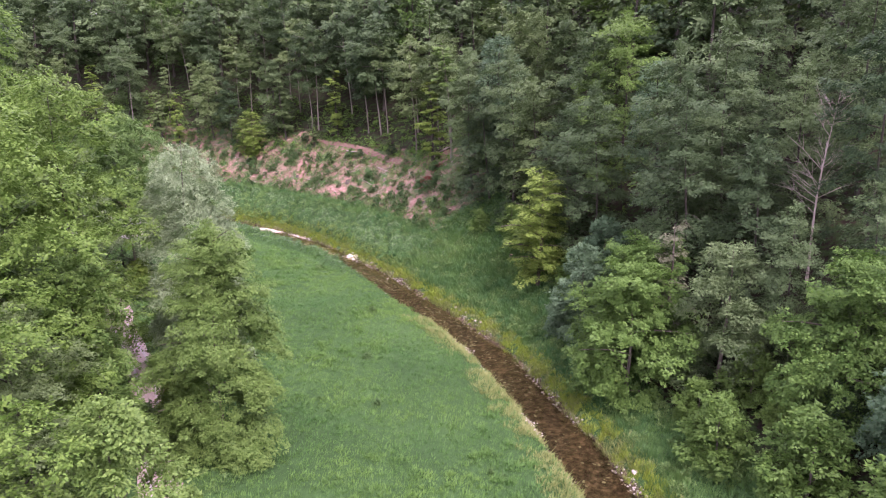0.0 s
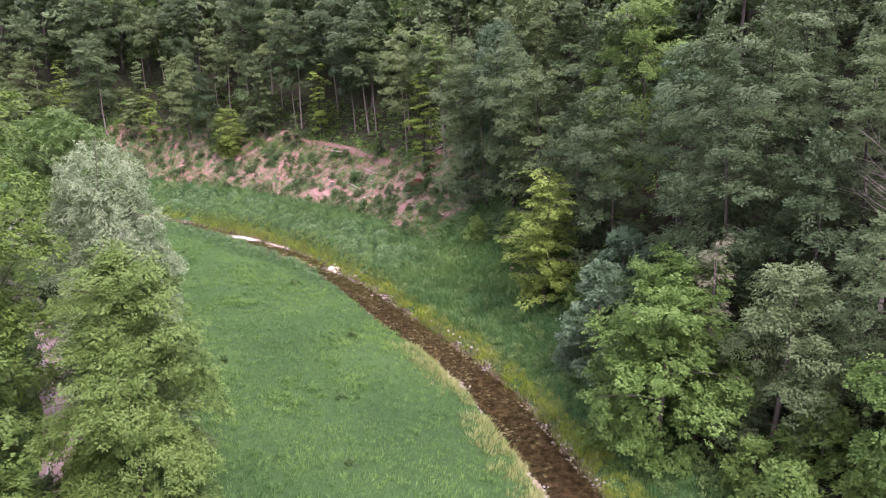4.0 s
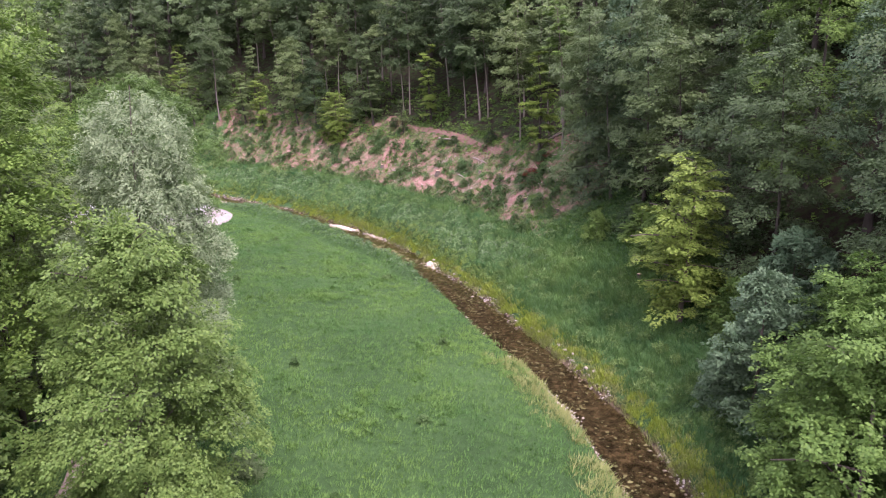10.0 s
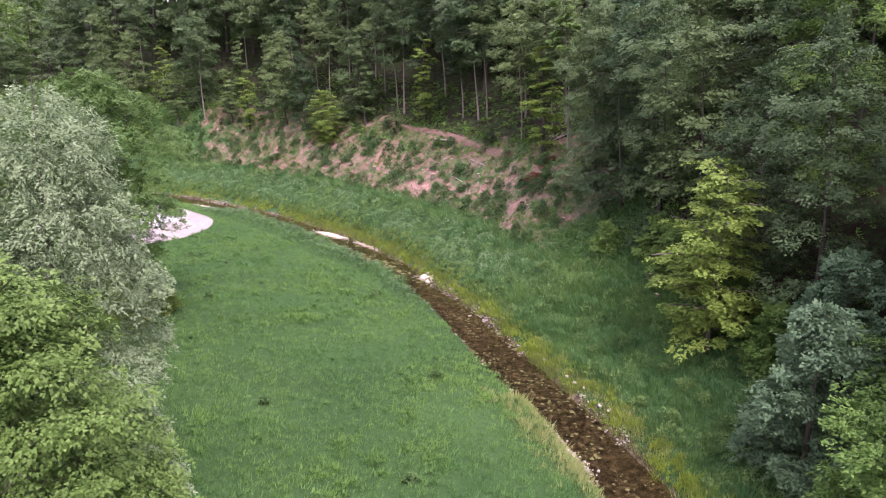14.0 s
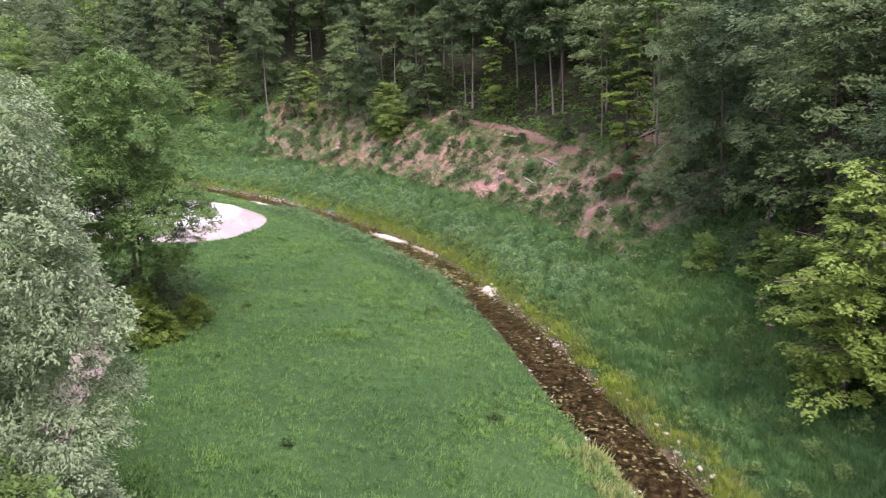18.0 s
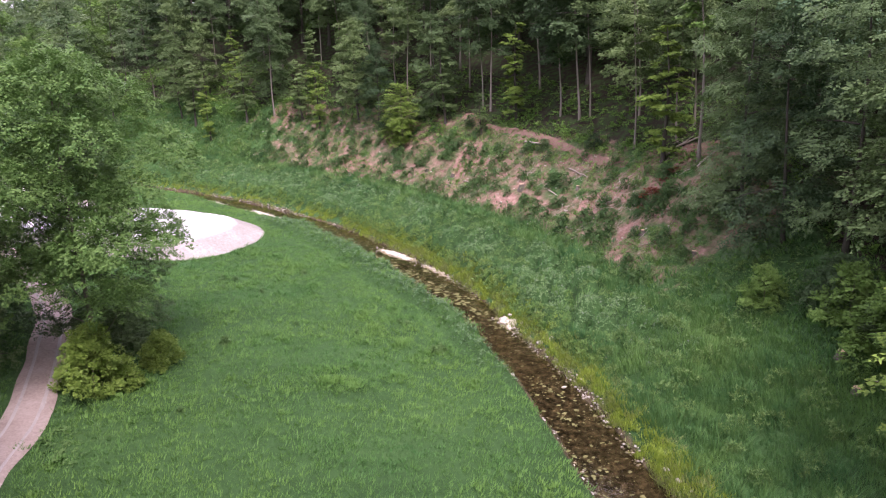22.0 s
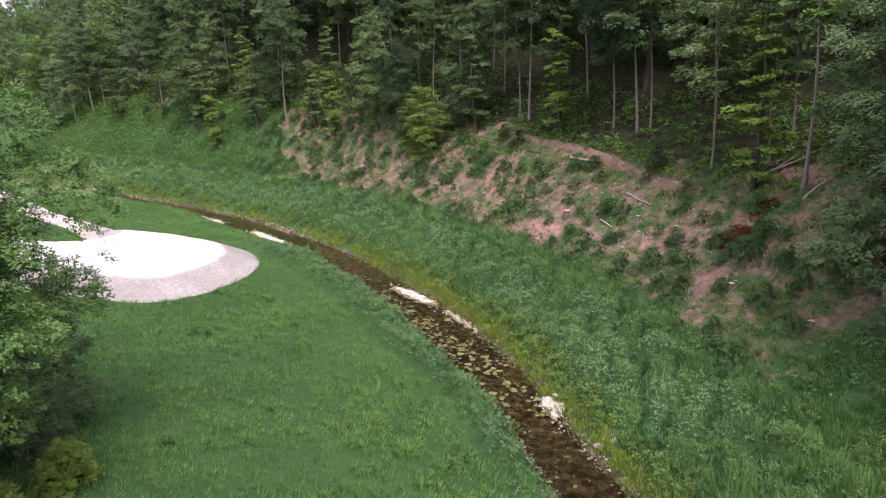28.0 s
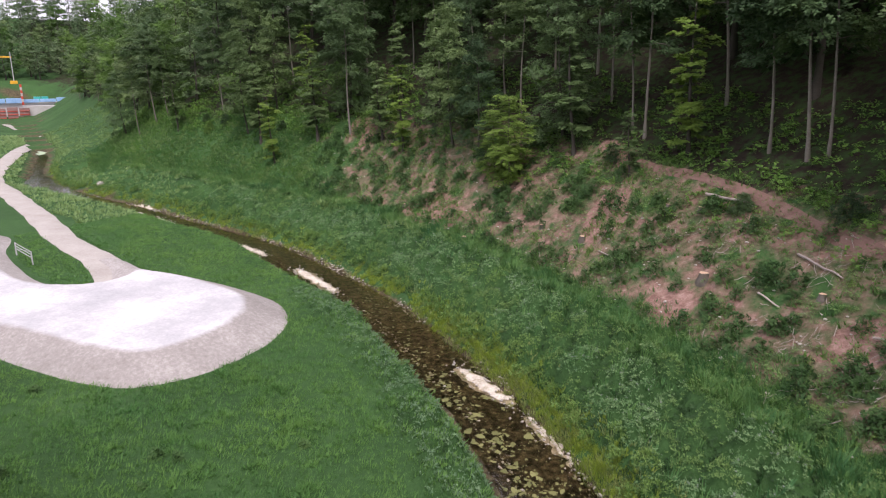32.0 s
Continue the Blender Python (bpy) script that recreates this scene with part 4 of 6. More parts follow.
for key, x, y, turn, size in [("bank_tree", 17.2, 58.5, 0, 1.05), ("blue_bush", 15.2, 70.5, 30, 1.05), ("olive_tree", 24.5, 55.5, 80, 1.0), ("dry_spruce", 21.5, 61.5, 0, 1.0), ("pale_bush", 21.0, 46.5, 0, 1.0), ("pale_bush", 24.5, 40, 50, 1.15),
                              ("bank_tree", 30, 46, 200, 0.95), ("pale_bush", 21.5, 52.0, 130, 0.7), ("young_beech", 12.6, 85.0, 10, 1.1), ("pale_bush", 5.9, 106.2, 30, 0.62), ("dark_bush", 10.2, 103, 80, 0.8),
                              ("pale_bush", 15.0, 88.0, 220, 0.8), ("bank_tree", 19.5, 64.5, 300, 0.95), ("blue_bush", 19, 77, 90, 0.9), ("pale_bush", 26, 33, 10, 1.2), ("edge_maple", -39.9, 85.8, 40, 0.85), ("edge_maple", -38.4, 90.9, 140, 0.6), ("edge_maple", -22.4, 52.6, 10, 0.9), ("dark_bush", -27.4, 63.8, 70, 1.1), ("dark_bush", -23.4, 48.6, 170, 1.0), ("dark_bush", -43.4, 92.5, 0, 1.0), ("blue_bush", 31, 37, 10, 1.2),
                              ("pale_bush", 16.5, 80.5, 70, 0.9), ("pale_bush", 25.6, 51.6, 20, 0.9), ("pale_bush", 26.8, 47.0, 150, 0.8), ("dark_bush", 23.8, 58.0, 60, 1.0), ("dark_bush", 28.6, 44.4, 10, 1.0), ("dark_bush", 27.4, 57.4, 200, 1.1), ("pale_bush", 31.2, 50.0, 30, 0.9), ("dark_bush", 13.2, 93, 0, 0.9), ("dark_bush", 12.8, 98, 100, 0.9), ("young_beech", 13.8, 92.6, 200, 0.72), ("pale_bush", 11.6, 96.2, 300, 0.95), ("pale_bush", 10.4, 100.6, 10, 0.8)]:
    plant(key, x, y, turn, size)
    taken.append((x, y))

# the wood
EDGE_LEAF = (20, 1.05, 0.20, 0.125)
WOOD_LEAF = (16, 1.2, 0.30, 0.19)
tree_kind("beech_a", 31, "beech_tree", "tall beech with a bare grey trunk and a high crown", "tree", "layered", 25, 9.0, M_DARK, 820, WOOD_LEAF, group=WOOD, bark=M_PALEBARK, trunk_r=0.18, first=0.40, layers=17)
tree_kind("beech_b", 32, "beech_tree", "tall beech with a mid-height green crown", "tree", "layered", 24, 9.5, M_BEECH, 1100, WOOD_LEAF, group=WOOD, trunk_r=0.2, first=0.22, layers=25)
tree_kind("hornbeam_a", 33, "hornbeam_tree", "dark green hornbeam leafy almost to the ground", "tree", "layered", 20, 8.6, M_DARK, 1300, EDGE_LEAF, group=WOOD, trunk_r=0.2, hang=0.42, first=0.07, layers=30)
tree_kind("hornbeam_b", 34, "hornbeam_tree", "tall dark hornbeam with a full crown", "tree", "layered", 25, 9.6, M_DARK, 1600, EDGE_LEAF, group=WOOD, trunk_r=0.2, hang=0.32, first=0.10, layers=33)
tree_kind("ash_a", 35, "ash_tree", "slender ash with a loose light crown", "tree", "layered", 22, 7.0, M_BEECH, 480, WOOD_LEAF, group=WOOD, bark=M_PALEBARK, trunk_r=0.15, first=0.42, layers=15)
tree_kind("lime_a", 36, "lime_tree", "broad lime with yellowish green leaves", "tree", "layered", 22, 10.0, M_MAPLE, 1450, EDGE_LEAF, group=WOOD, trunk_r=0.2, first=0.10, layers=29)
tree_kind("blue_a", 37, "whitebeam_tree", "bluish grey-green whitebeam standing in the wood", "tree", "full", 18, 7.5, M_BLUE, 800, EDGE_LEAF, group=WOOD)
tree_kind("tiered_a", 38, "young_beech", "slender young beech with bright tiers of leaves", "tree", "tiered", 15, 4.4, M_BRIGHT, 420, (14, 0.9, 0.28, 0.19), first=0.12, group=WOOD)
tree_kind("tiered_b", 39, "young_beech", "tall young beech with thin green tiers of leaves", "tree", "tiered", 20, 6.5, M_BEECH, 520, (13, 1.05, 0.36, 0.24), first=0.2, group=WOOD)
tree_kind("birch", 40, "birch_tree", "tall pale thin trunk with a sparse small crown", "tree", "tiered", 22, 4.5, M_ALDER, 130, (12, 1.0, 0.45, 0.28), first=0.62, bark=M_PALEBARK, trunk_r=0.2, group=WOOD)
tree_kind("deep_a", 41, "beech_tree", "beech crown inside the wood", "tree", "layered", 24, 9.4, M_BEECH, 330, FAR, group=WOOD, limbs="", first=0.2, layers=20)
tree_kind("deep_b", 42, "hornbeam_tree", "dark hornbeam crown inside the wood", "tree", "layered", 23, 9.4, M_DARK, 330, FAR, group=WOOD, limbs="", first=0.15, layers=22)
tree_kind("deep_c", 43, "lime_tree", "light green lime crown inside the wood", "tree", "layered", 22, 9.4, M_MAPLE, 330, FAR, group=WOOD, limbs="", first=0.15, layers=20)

# far tree whose pale leaves hold the haze in their colour
tree_kind("deep_d", 44, "lime_tree", "lime on the far slope, leaf colour paled for haze", "tree", "layered", 23, 9.6, M_FARHAZE, 330, FAR, group=WOOD, limbs="", first=0.15, layers=20)
rng = np.random.default_rng(5)
for key, x, y, size in [("beech_a", -29.3, 164.2, 1.0), ("ash_a", -31.6, 166.2, 0.95), ("beech_a", -17.0, 155.6, 0.9), ("beech_a", -14.0, 153.3, 1.0), ("ash_a", -12.3, 152.4, 1.05), ("beech_a", -22.0, 165.7, 1.05),
                        ("ash_a", -0.4, 136.6, 0.9), ("ash_a", 1.2, 137.8, 1.0), ("beech_a", -82.0, 184.2, 0.95), ("ash_a", -123.2, 196.3, 0.95), ("ash_a", -150.4, 197.5, 0.9), ("beech_a", -146.3, 199.0, 0.85),
                        ("ash_a", -143.0, 199.8, 0.95), ("tiered_b", -89.0, 184.0, 0.8), ("ash_a", -5.5, 147.2, 1.0), ("tiered_a", -1.8, 133.2, 1.05), ("young_beech", -45.4, 165.0, 0.72), ("young_beech", -48.2, 166.8, 0.55),
                        ("tiered_a", -97.0, 181.5, 0.8), ("birch", 1.8, 129.7, 1.0), ("hornbeam_b", 5.2, 117.5, 0.95), ("hornbeam_a", 7.6, 112.0, 0.95), ("hornbeam_b", 11.5, 107.5, 1.0), ("beech_b", 14.2, 100.5, 0.85),
                        ("hornbeam_a", 6.2, 124.0, 1.05), ("blue_a", 10.4, 116.0, 1.25), ("hornbeam_b", 25.5, 68.0, 0.98), ("hornbeam_a", 17.5, 91.5, 0.95), ("hornbeam_b", 19.5, 83.5, 0.95), ("hornbeam_a", 29.6, 54.2, 0.72), ("hornbeam_b", 37.0, 57.0, 0.9), ("hornbeam_a", 35.2, 66.0, 0.9), ("hornbeam_a", 29.8, 62.5, 0.85), ("hornbeam_b", 41.0, 66.5, 1.0), ("hornbeam_a", 33.6, 50.0, 0.7), ("hornbeam_b", 30.5, 72.5, 1.0), ("hornbeam_b", 27.0, 76.0, 1.0),
                        ("tiered_b", -29.9, 159.0, 0.45), ("tiered_b", -74.0, 181.0, 0.8), ("tiered_a", -68.0, 177.5, 0.85), ("beech_b", -58.0, 174.5, 0.95), ("hornbeam_a", -52.5, 171.5, 0.8), ("tiered_b", -38.0, 165.5, 0.95),
                        ("hornbeam_a", -40.5, 169.0, 0.9), ("tiered_b", -104.0, 186.5, 0.9), ("beech_b", -110.0, 189.5, 0.95), ("tiered_b", -134.0, 194.0, 0.8), ("hornbeam_a", -160.0, 201.0, 0.8)]:
    plant(key, x, y, rng.uniform(0, 360), size, lean=6.0 if key == "birch" else 4.5)
    taken.append((x, y))


def wood_spots(count, lo, hi, gap, xr, yr):
    """Random spots in a belt of the wood, lo to hi metres behind its edge."""
    got = []
    xs, ys = rng.uniform(*xr, count), rng.uniform(*yr, count)
    d, _ = side_of(STREAM, xs, ys)
    e = edge_of_wood(xs, ys)
    for x, y, dd, ee in zip(xs, ys, d, e):
        if not (ee + lo < dd < ee + hi) or x > 0.66 * y + 5:
            continue
        if all((x - a) ** 2 + (y - b) ** 2 > gap * gap for a, b in taken):
            taken.append((x, y))
            got.append((x, y))
    return got


def pick(table):
    keys, w = zip(*table)
    return rng.choice(keys, p=np.array(w) / sum(w))


EDGE_RIGHT = [("hornbeam_a", 3), ("hornbeam_b", 2.6), ("lime_a", 2.2), ("beech_b", 1.4), ("blue_a", 0.9), ("tiered_b", 1)]
EDGE_BARE = [("beech_a", 2), ("ash_a", 1.2), ("tiered_a", 0.4)]
EDGE_CLEAR = [("beech_a", 1.6), ("ash_a", 1.2), ("tiered_a", 1.2), ("tiered_b", 2), ("beech_b", 3), ("hornbeam_a", 2.2)]
for x, y in wood_spots(3000, 0.8, 5, 5.4, (-130, 60), (30, 215)):
    plant(pick(EDGE_RIGHT if y < 112 and x > -2 else EDGE_BARE if x > -22 and y < 165 else EDGE_CLEAR), x, y, rng.uniform(0, 360), rng.uniform(0.82, 1.12), tall=rng.uniform(0.92, 1.12), lean=rng.uniform(2, 6))
for x, y in wood_spots(3000, 5, 13, 6.0, (-130, 60), (30, 215)):
    plant(pick(EDGE_RIGHT if y < 112 and x > -2 else [("beech_a", 3), ("ash_a", 1.5), ("beech_b", 2)]), x, y, rng.uniform(0, 360), rng.uniform(0.85, 1.12), tall=rng.uniform(0.92, 1.12), lean=rng.uniform(2, 6))
for x, y in wood_spots(6000, 13, 38, 6.9, (-140, 90), (20, 240)):
    near = 28 < y < 88 and 18 < x < 52
    plant(pick([("hornbeam_b", 2), ("lime_a", 1), ("hornbeam_a", 2)] if near else [("deep_a", 2), ("deep_b", 5), ("deep_c", 1)]), x, y, rng.uniform(0, 360), rng.uniform(0.85, 1.12), tall=rng.uniform(0.9, 1.1))
for x, y in wood_spots(2500, -1, 6, 5.4, (-300, -130), (170, 330)):
    plant(pick([("beech_b", 1.5), ("lime_a", 1), ("ash_a", 2), ("deep_d", 3)]), x, y, rng.uniform(0, 360), rng.uniform(0.8, 1.0))
for x, y in wood_spots(4000, 6, 60, 8.6, (-360, -130), (170, 400)):
    plant(pick([("deep_a", 2), ("deep_b", 1), ("deep_c", 1), ("deep_d", 5)]), x, y, rng.uniform(0, 360), rng.uniform(0.8, 1.05))
for x, y in wood_spots(5000, 38, 80, 8.2, (-210, 70), (60, 330)):
    plant(pick([("deep_a", 3), ("deep_b", 3), ("deep_c", 1)]), x, y, rng.uniform(0, 360), rng.uniform(0.9, 1.15), tall=rng.uniform(0.9, 1.1))
far_taken = []
for k in range(900):
    run, off = rng.uniform(534, 690), rng.uniform(30, 240)
    if len(far_taken) < 170 and all((run - a) ** 2 + (off - b) ** 2 > 110 for a, b in far_taken):
        far_taken.append((run, off))
        plant(pick([("deep_a", 2), ("deep_c", 1), ("deep_d", 5)]), -0.855 * run + 0.519 * off, 0.519 * run + 0.855 * off, rng.uniform(0, 360), rng.uniform(1.0, 1.3))
# bushes along the edge of the wood
for x, y in wood_spots(1800, -1.5, 1.5, 3.4, (-130, 20), (80, 205)):
    plant(pick([("dark_bush", 3), ("pale_bush", 0.8)]), x, y, rng.uniform(0, 360), rng.uniform(0.35, 0.8))


# ---------------------------------------------------------------- low plants
def blades(count, high, wide, spread, rng, lo=0.2, hi=0.9):
    """A tuft: bent blades fanning from one root, one triangle each."""
    out = []
    for k in range(count):
        a = rng.uniform(0, 2 * math.pi)
        r = rng.uniform(0.05, 1) * spread
        b = np.array([r * math.cos(a), r * math.sin(a), -0.05])
        lean = rng.uniform(lo, hi)
        d = np.array([math.cos(a), math.sin(a), 0]) * lean
        h = high * rng.uniform(0.6, 1.1)
        w = np.array([-math.sin(a + 0.6), math.cos(a + 0.6), 0]) * wide * 0.5
        tip = b + d * h + np.array([0, 0, h * rng.uniform(0.7, 1.0)])
        out += [b - w, tip, b + w]
    return np.array(out)


def carpet(name, label, category, x, y, temps, material, lo, hi, seed, tall=1.0):
    """Tufts on the ground, joined: nobody could count them."""
    r = np.random.default_rng(seed)
    z, _ = land(x, y)
    n_ = len(x)
    ang = r.uniform(0, 2 * math.pi, n_)
    out = np.column_stack([np.cos(ang), np.sin(ang), np.zeros(n_)])
    up = np.tile([0.0, 0, 1], (n_, 1)) + 0.1 * r.normal(size=(n_, 3))
    v, f = scatter(temps, np.column_stack([x, y, z]), out, up, tall * r.uniform(lo, hi, n_) * (1 + 0.22 * waves(x, y, 2.3, seed) + 0.18 * waves(x, y, 0.9, seed + 2)), r)
    return tagged(new(name, mesh_of(name, v, f, material)), label, category, kind="stuff")


def mounds(name, label, category, x, y, z, size, count, temps, material, seed, flat=0.8):
    """Leafy mounds: twigs pointing out of a low dome, joined."""
    r = np.random.default_rng(seed)
    v3 = r.normal(size=(len(x) * count, 3))
    v3[:, 2] = np.abs(v3[:, 2])
    v3 /= np.linalg.norm(v3, axis=1)[:, None]
    sz = np.repeat(size, count)
    pos = np.repeat(np.column_stack([x, y, z]), count, axis=0) + v3 * np.column_stack([sz, sz, sz * flat]) * r.uniform(0.35, 1.0, (len(v3), 1))
    v, f = scatter(temps, pos, v3 * [1, 1, 0.5] + 0.3 * r.normal(size=v3.shape), np.tile([0, 0, 1.0], (len(pos), 1)) + 0.6 * v3, sz ** 0.5 * r.uniform(0.7, 1.2, len(pos)), r)
    return tagged(new(name, mesh_of(name, v, f, material)), label, category, kind="stuff")


def beside_stream(count, lo, hi, first, last, r):
    """Random spots lo to hi metres from the stream's middle, between two heights of y along it."""
    line = STREAM[(STREAM[:, 1] > first) & (STREAM[:, 1] < last) & (STREAM[:, 0] > -180)]
    seg = np.linalg.norm(np.diff(line, axis=0), axis=1)
    at = np.concatenate([[0], np.cumsum(seg)])
    s_ = r.uniform(0, at[-1], count)
    p = np.column_stack([np.interp(s_, at, line[:, 0]), np.interp(s_, at, line[:, 1])])
    t_ = np.gradient(line, axis=0)
    tx, ty = np.interp(s_, at, t_[:, 0]), np.interp(s_, at, t_[:, 1])
    ln = np.hypot(tx, ty)
    off = r.uniform(lo, hi, count)
    return p[:, 0] + ty / ln * off, p[:, 1] - tx / ln * off, off


r = np.random.default_rng(77)
n_ = 150000
x, y = r.uniform(-110, 20, n_), r.uniform(12, 170, n_)
ok, d = free_ground(x, y)
ok &= (d * (1 - wider(x, y)) < -3.0) & (d > -52)
x, y = x[ok], y[ok]
carpet("meadow_grass", "tall lush green meadow grass and sedge", "grass", x, y, [blades(9, 0.36, 0.072, 0.50, r, 0.2, 0.9) for _ in range(10)], M_GRASS, 0.5, 1.15, 1)

x, y, off = beside_stream(44000, 3.5, 17.5, 10, 190, r)
ok, d = free_ground(x, y, 2.9)
ok &= (d < edge_of_wood(x, y) + 2) & (r.random(len(x)) > 0.8 * clearing(x, y, d)) & (r.random(len(x)) > ease(d, 12.5, 17.5))
ok &= r.random(len(x)) > 0.93 * ease(y, 98, 112) * (1 - ease(d, 10, 12.5))
x, y = x[ok], y[ok]
carpet("reed_bed", "dense blue-green reeds and nettles along the stream", "reeds", x, y, [blades(12, 0.85, 0.085, 0.48, r, 0.08, 0.65) for _ in range(8)], M_REED, 0.7, 1.05, 2, (0.85 + 0.25 * ease(y, 80, 105)) * (1 + 0.28 * waves(x, y, 0.9, 57)))

xa, ya, oa = beside_stream(15000, 2.1, 5.0, 30, 190, r)
ka = r.random(len(xa)) > ease(oa, 3.3, 5.0)
xa, ya = xa[ka], ya[ka]
xb, yb, ob_ = beside_stream(4600, -6.2, -2.3, 12, 84, r)
kb = r.random(len(xb)) > ease(-ob_, 2.8, 6.2)
xb, yb = xb[kb], yb[kb]
x, y = np.concatenate([xa, xb]), np.concatenate([ya, yb])
ok = (waves(x, y, 1.9, 12) > -0.3) & (r.random(len(x)) > 0.75 * ease(-x, 30, 60))
x, y = x[ok], y[ok]
carpet("bank_grass", "yellowish dry grass fringing the stream", "grass", x, y, [blades(9, 0.6, 0.075, 0.32, r) for _ in range(6)], M_STRAW, 0.4, 1.15, 3)

x, y, off = beside_stream(30000, 10, 28, 84, 215, r)
ok, d = free_ground(x, y, 2.9)
bare = clearing(x, y, d)
ok &= (d < edge_of_wood(x, y) + 3) & (r.random(len(x)) > 0.85 * bare) & (r.random(len(x)) < ease(d, 10, 15)) & ((waves(x, y, 2.2, 19) > -0.1) | (bare < 0.3))
x, y = x[ok], y[ok]
carpet("slope_grass", "rough grass and nettles on the slope below the wood", "grass", x, y, [blades(7, 0.55, 0.16, 0.36, r) for _ in range(6)], M_GRASS, 0.45, 1.1, 5)

x, y = r.uniform(-260, -55, 34000), r.uniform(135, 260, 34000)
ok, d = free_ground(x, y, 3.0)
ok &= (d > np.where(x > -110, 9.0, 3.5)) & (d < edge_of_wood(x, y) + 3) & (r.random(len(x)) > 0.8 * clearing(x, y, d)) | (d < -3.5) & (d > -14) & (x < -110)
x, y = x[ok], y[ok]
carpet("far_grass", "rough grass on the far slope and banks", "grass", x, y, [blades(8, 0.7, 0.2, 0.6, r) for _ in range(5)], M_SLOPE, 0.5, 1.2, 15)

def lumps(name, label, category, x, y, size, high, tufts, temps, material, seed):
    """Rounded swellings of upright stems, joined."""
    r = np.random.default_rng(seed)
    ang, rad = r.uniform(0, 2 * math.pi, len(x) * tufts), np.sqrt(r.random(len(x) * tufts))
    sz, hh = np.repeat(size, tufts), np.repeat(high, tufts)
    tx, ty = np.repeat(x, tufts) + sz * rad * np.cos(ang), np.repeat(y, tufts) + sz * rad * np.sin(ang)
    z = land(tx, ty)[0] + hh * (1 - rad ** 2) ** 0.7 - 0.1
    a = r.uniform(0, 2 * math.pi, len(tx))
    up = np.column_stack([0.35 * rad * np.cos(ang), 0.35 * rad * np.sin(ang), np.ones(len(tx))])
    v, f = scatter(temps, np.column_stack([tx, ty, z]), np.column_stack([np.cos(a), np.sin(a), np.zeros(len(a))]), up, r.uniform(0.6, 1.2, len(tx)), r)
    return tagged(new(name, mesh_of(name, v, f, material)), label, category, kind="stuff")


x, y, _ = beside_stream(1700, 2.4, 4.1, 30, 190, r)
ok = (waves(x, y, 3.1, 31) > -0.6) & (r.random(len(x)) > 0.7 * ease(-x, 40, 70))
x, y = x[ok], y[ok]
lumps("bank_tufts", "soft yellow-green grass tufts along the water", "grass", x, y, r.uniform(0.25, 0.75, len(x)), r.uniform(0.1, 0.35, len(x)), 11, [blades(7, 0.5, 0.06, 0.16, r, 0.1, 0.7) for _ in range(6)], M_LIME, 34)

def domes(name, label, x, y, size, count, temps, material, seed, flat=0.8):
    """Rounded clumps of leafy stems, dense on the outside, joined."""
    r = np.random.default_rng(seed)
    v = r.normal(size=(len(x) * count, 3))
    v[:, 2] = np.abs(v[:, 2])
    v /= np.linalg.norm(v, axis=1)[:, None]
    sz = np.repeat(size, count)
    lump = 1 + 0.16 * np.sin(v[:, 0] * 5 + sz * 9) * np.cos(v[:, 1] * 5 + sz * 7)
    pos = np.repeat(np.column_stack([x, y, land(x, y)[0] + 0.1]), count, axis=0) + v * np.column_stack([sz, sz, sz * flat]) * (lump * r.uniform(0.86, 1.02, len(v)))[:, None]
    vv, f = scatter(temps, pos, v * [1, 1, 0.4] + [0, 0, 0.35] + 0.35 * r.normal(size=v.shape), v + [0, 0, 0.35] + 0.25 * r.normal(size=v.shape), r.uniform(0.7, 1.25, len(pos)), r)
    return tagged(new(name, mesh_of(name, vv, f, material)), label, "herbs", kind="stuff")


tips = [np.concatenate([spray_template(8, 0.34, 0.13, 0.065, 0.0, r), blades(3, 0.34, 0.05, 0.1, r, 0.0, 0.5)]) for _ in range(6)]


def clump_spots(count, lo, hi, first, last, gap):
    x, y, _ = beside_stream(count, lo, hi, first, last, r)
    keep = []
    for k in range(len(x)):
        if all((x[k] - x[q]) ** 2 + (y[k] - y[q]) ** 2 > gap * gap for q in keep):
            keep.append(k)
    return x[keep], y[keep]


def leaf_cover(name, label, x, y, temps, material, seed):
    """Leafy shoots standing out of the swellings of the ground, joined."""
    r = np.random.default_rng(seed)
    z = land(x, y)[0]
    n3 = np.column_stack([z - land(x + 0.12, y)[0], z - land(x, y + 0.12)[0], np.full(len(x), 0.12)])
    n3 /= np.linalg.norm(n3, axis=1)[:, None]
    v, f = scatter(temps, np.column_stack([x, y, z + r.uniform(0.0, 0.22, len(x))]), n3 * [1, 1, 0] + 0.6 * r.normal(size=n3.shape) * [1, 1, 0.3], n3 + [0, 0, 0.1] + 0.2 * r.normal(size=n3.shape), r.uniform(0.65, 1.3, len(x)), r)
    return tagged(new(name, mesh_of(name, v, f, material)), label, "herbs", kind="stuff")


shoots = [np.concatenate([spray_template(7, 0.26, 0.085, 0.05, 0.0, r), blades(2, 0.22, 0.04, 0.1, r, 0.0, 0.5)]) for _ in range(6)]
x, y, off = beside_stream(64000, 3.5, 12.5, 97, 190, r)
ok, d = free_ground(x, y, 3.0)
ok &= (r.random(len(x)) > ease(d, 10.5, 12.5)) & (r.random(len(x)) > 0.85 * ease(-x, 75, 130)) & (r.random(len(x)) < 0.3 + 0.7 * ease(y, 97, 110))
x, y, d = x[ok], y[ok], d[ok]
_, own = cells(x, y, 5.2, 51)
own = np.modf(own + 0.35 * cells(x, y, 2.4, 52)[1])[0]
# shoots low in the creases get the leaf colour darkened for shade
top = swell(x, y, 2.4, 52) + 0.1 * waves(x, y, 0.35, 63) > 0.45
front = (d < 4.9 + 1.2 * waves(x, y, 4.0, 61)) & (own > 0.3)
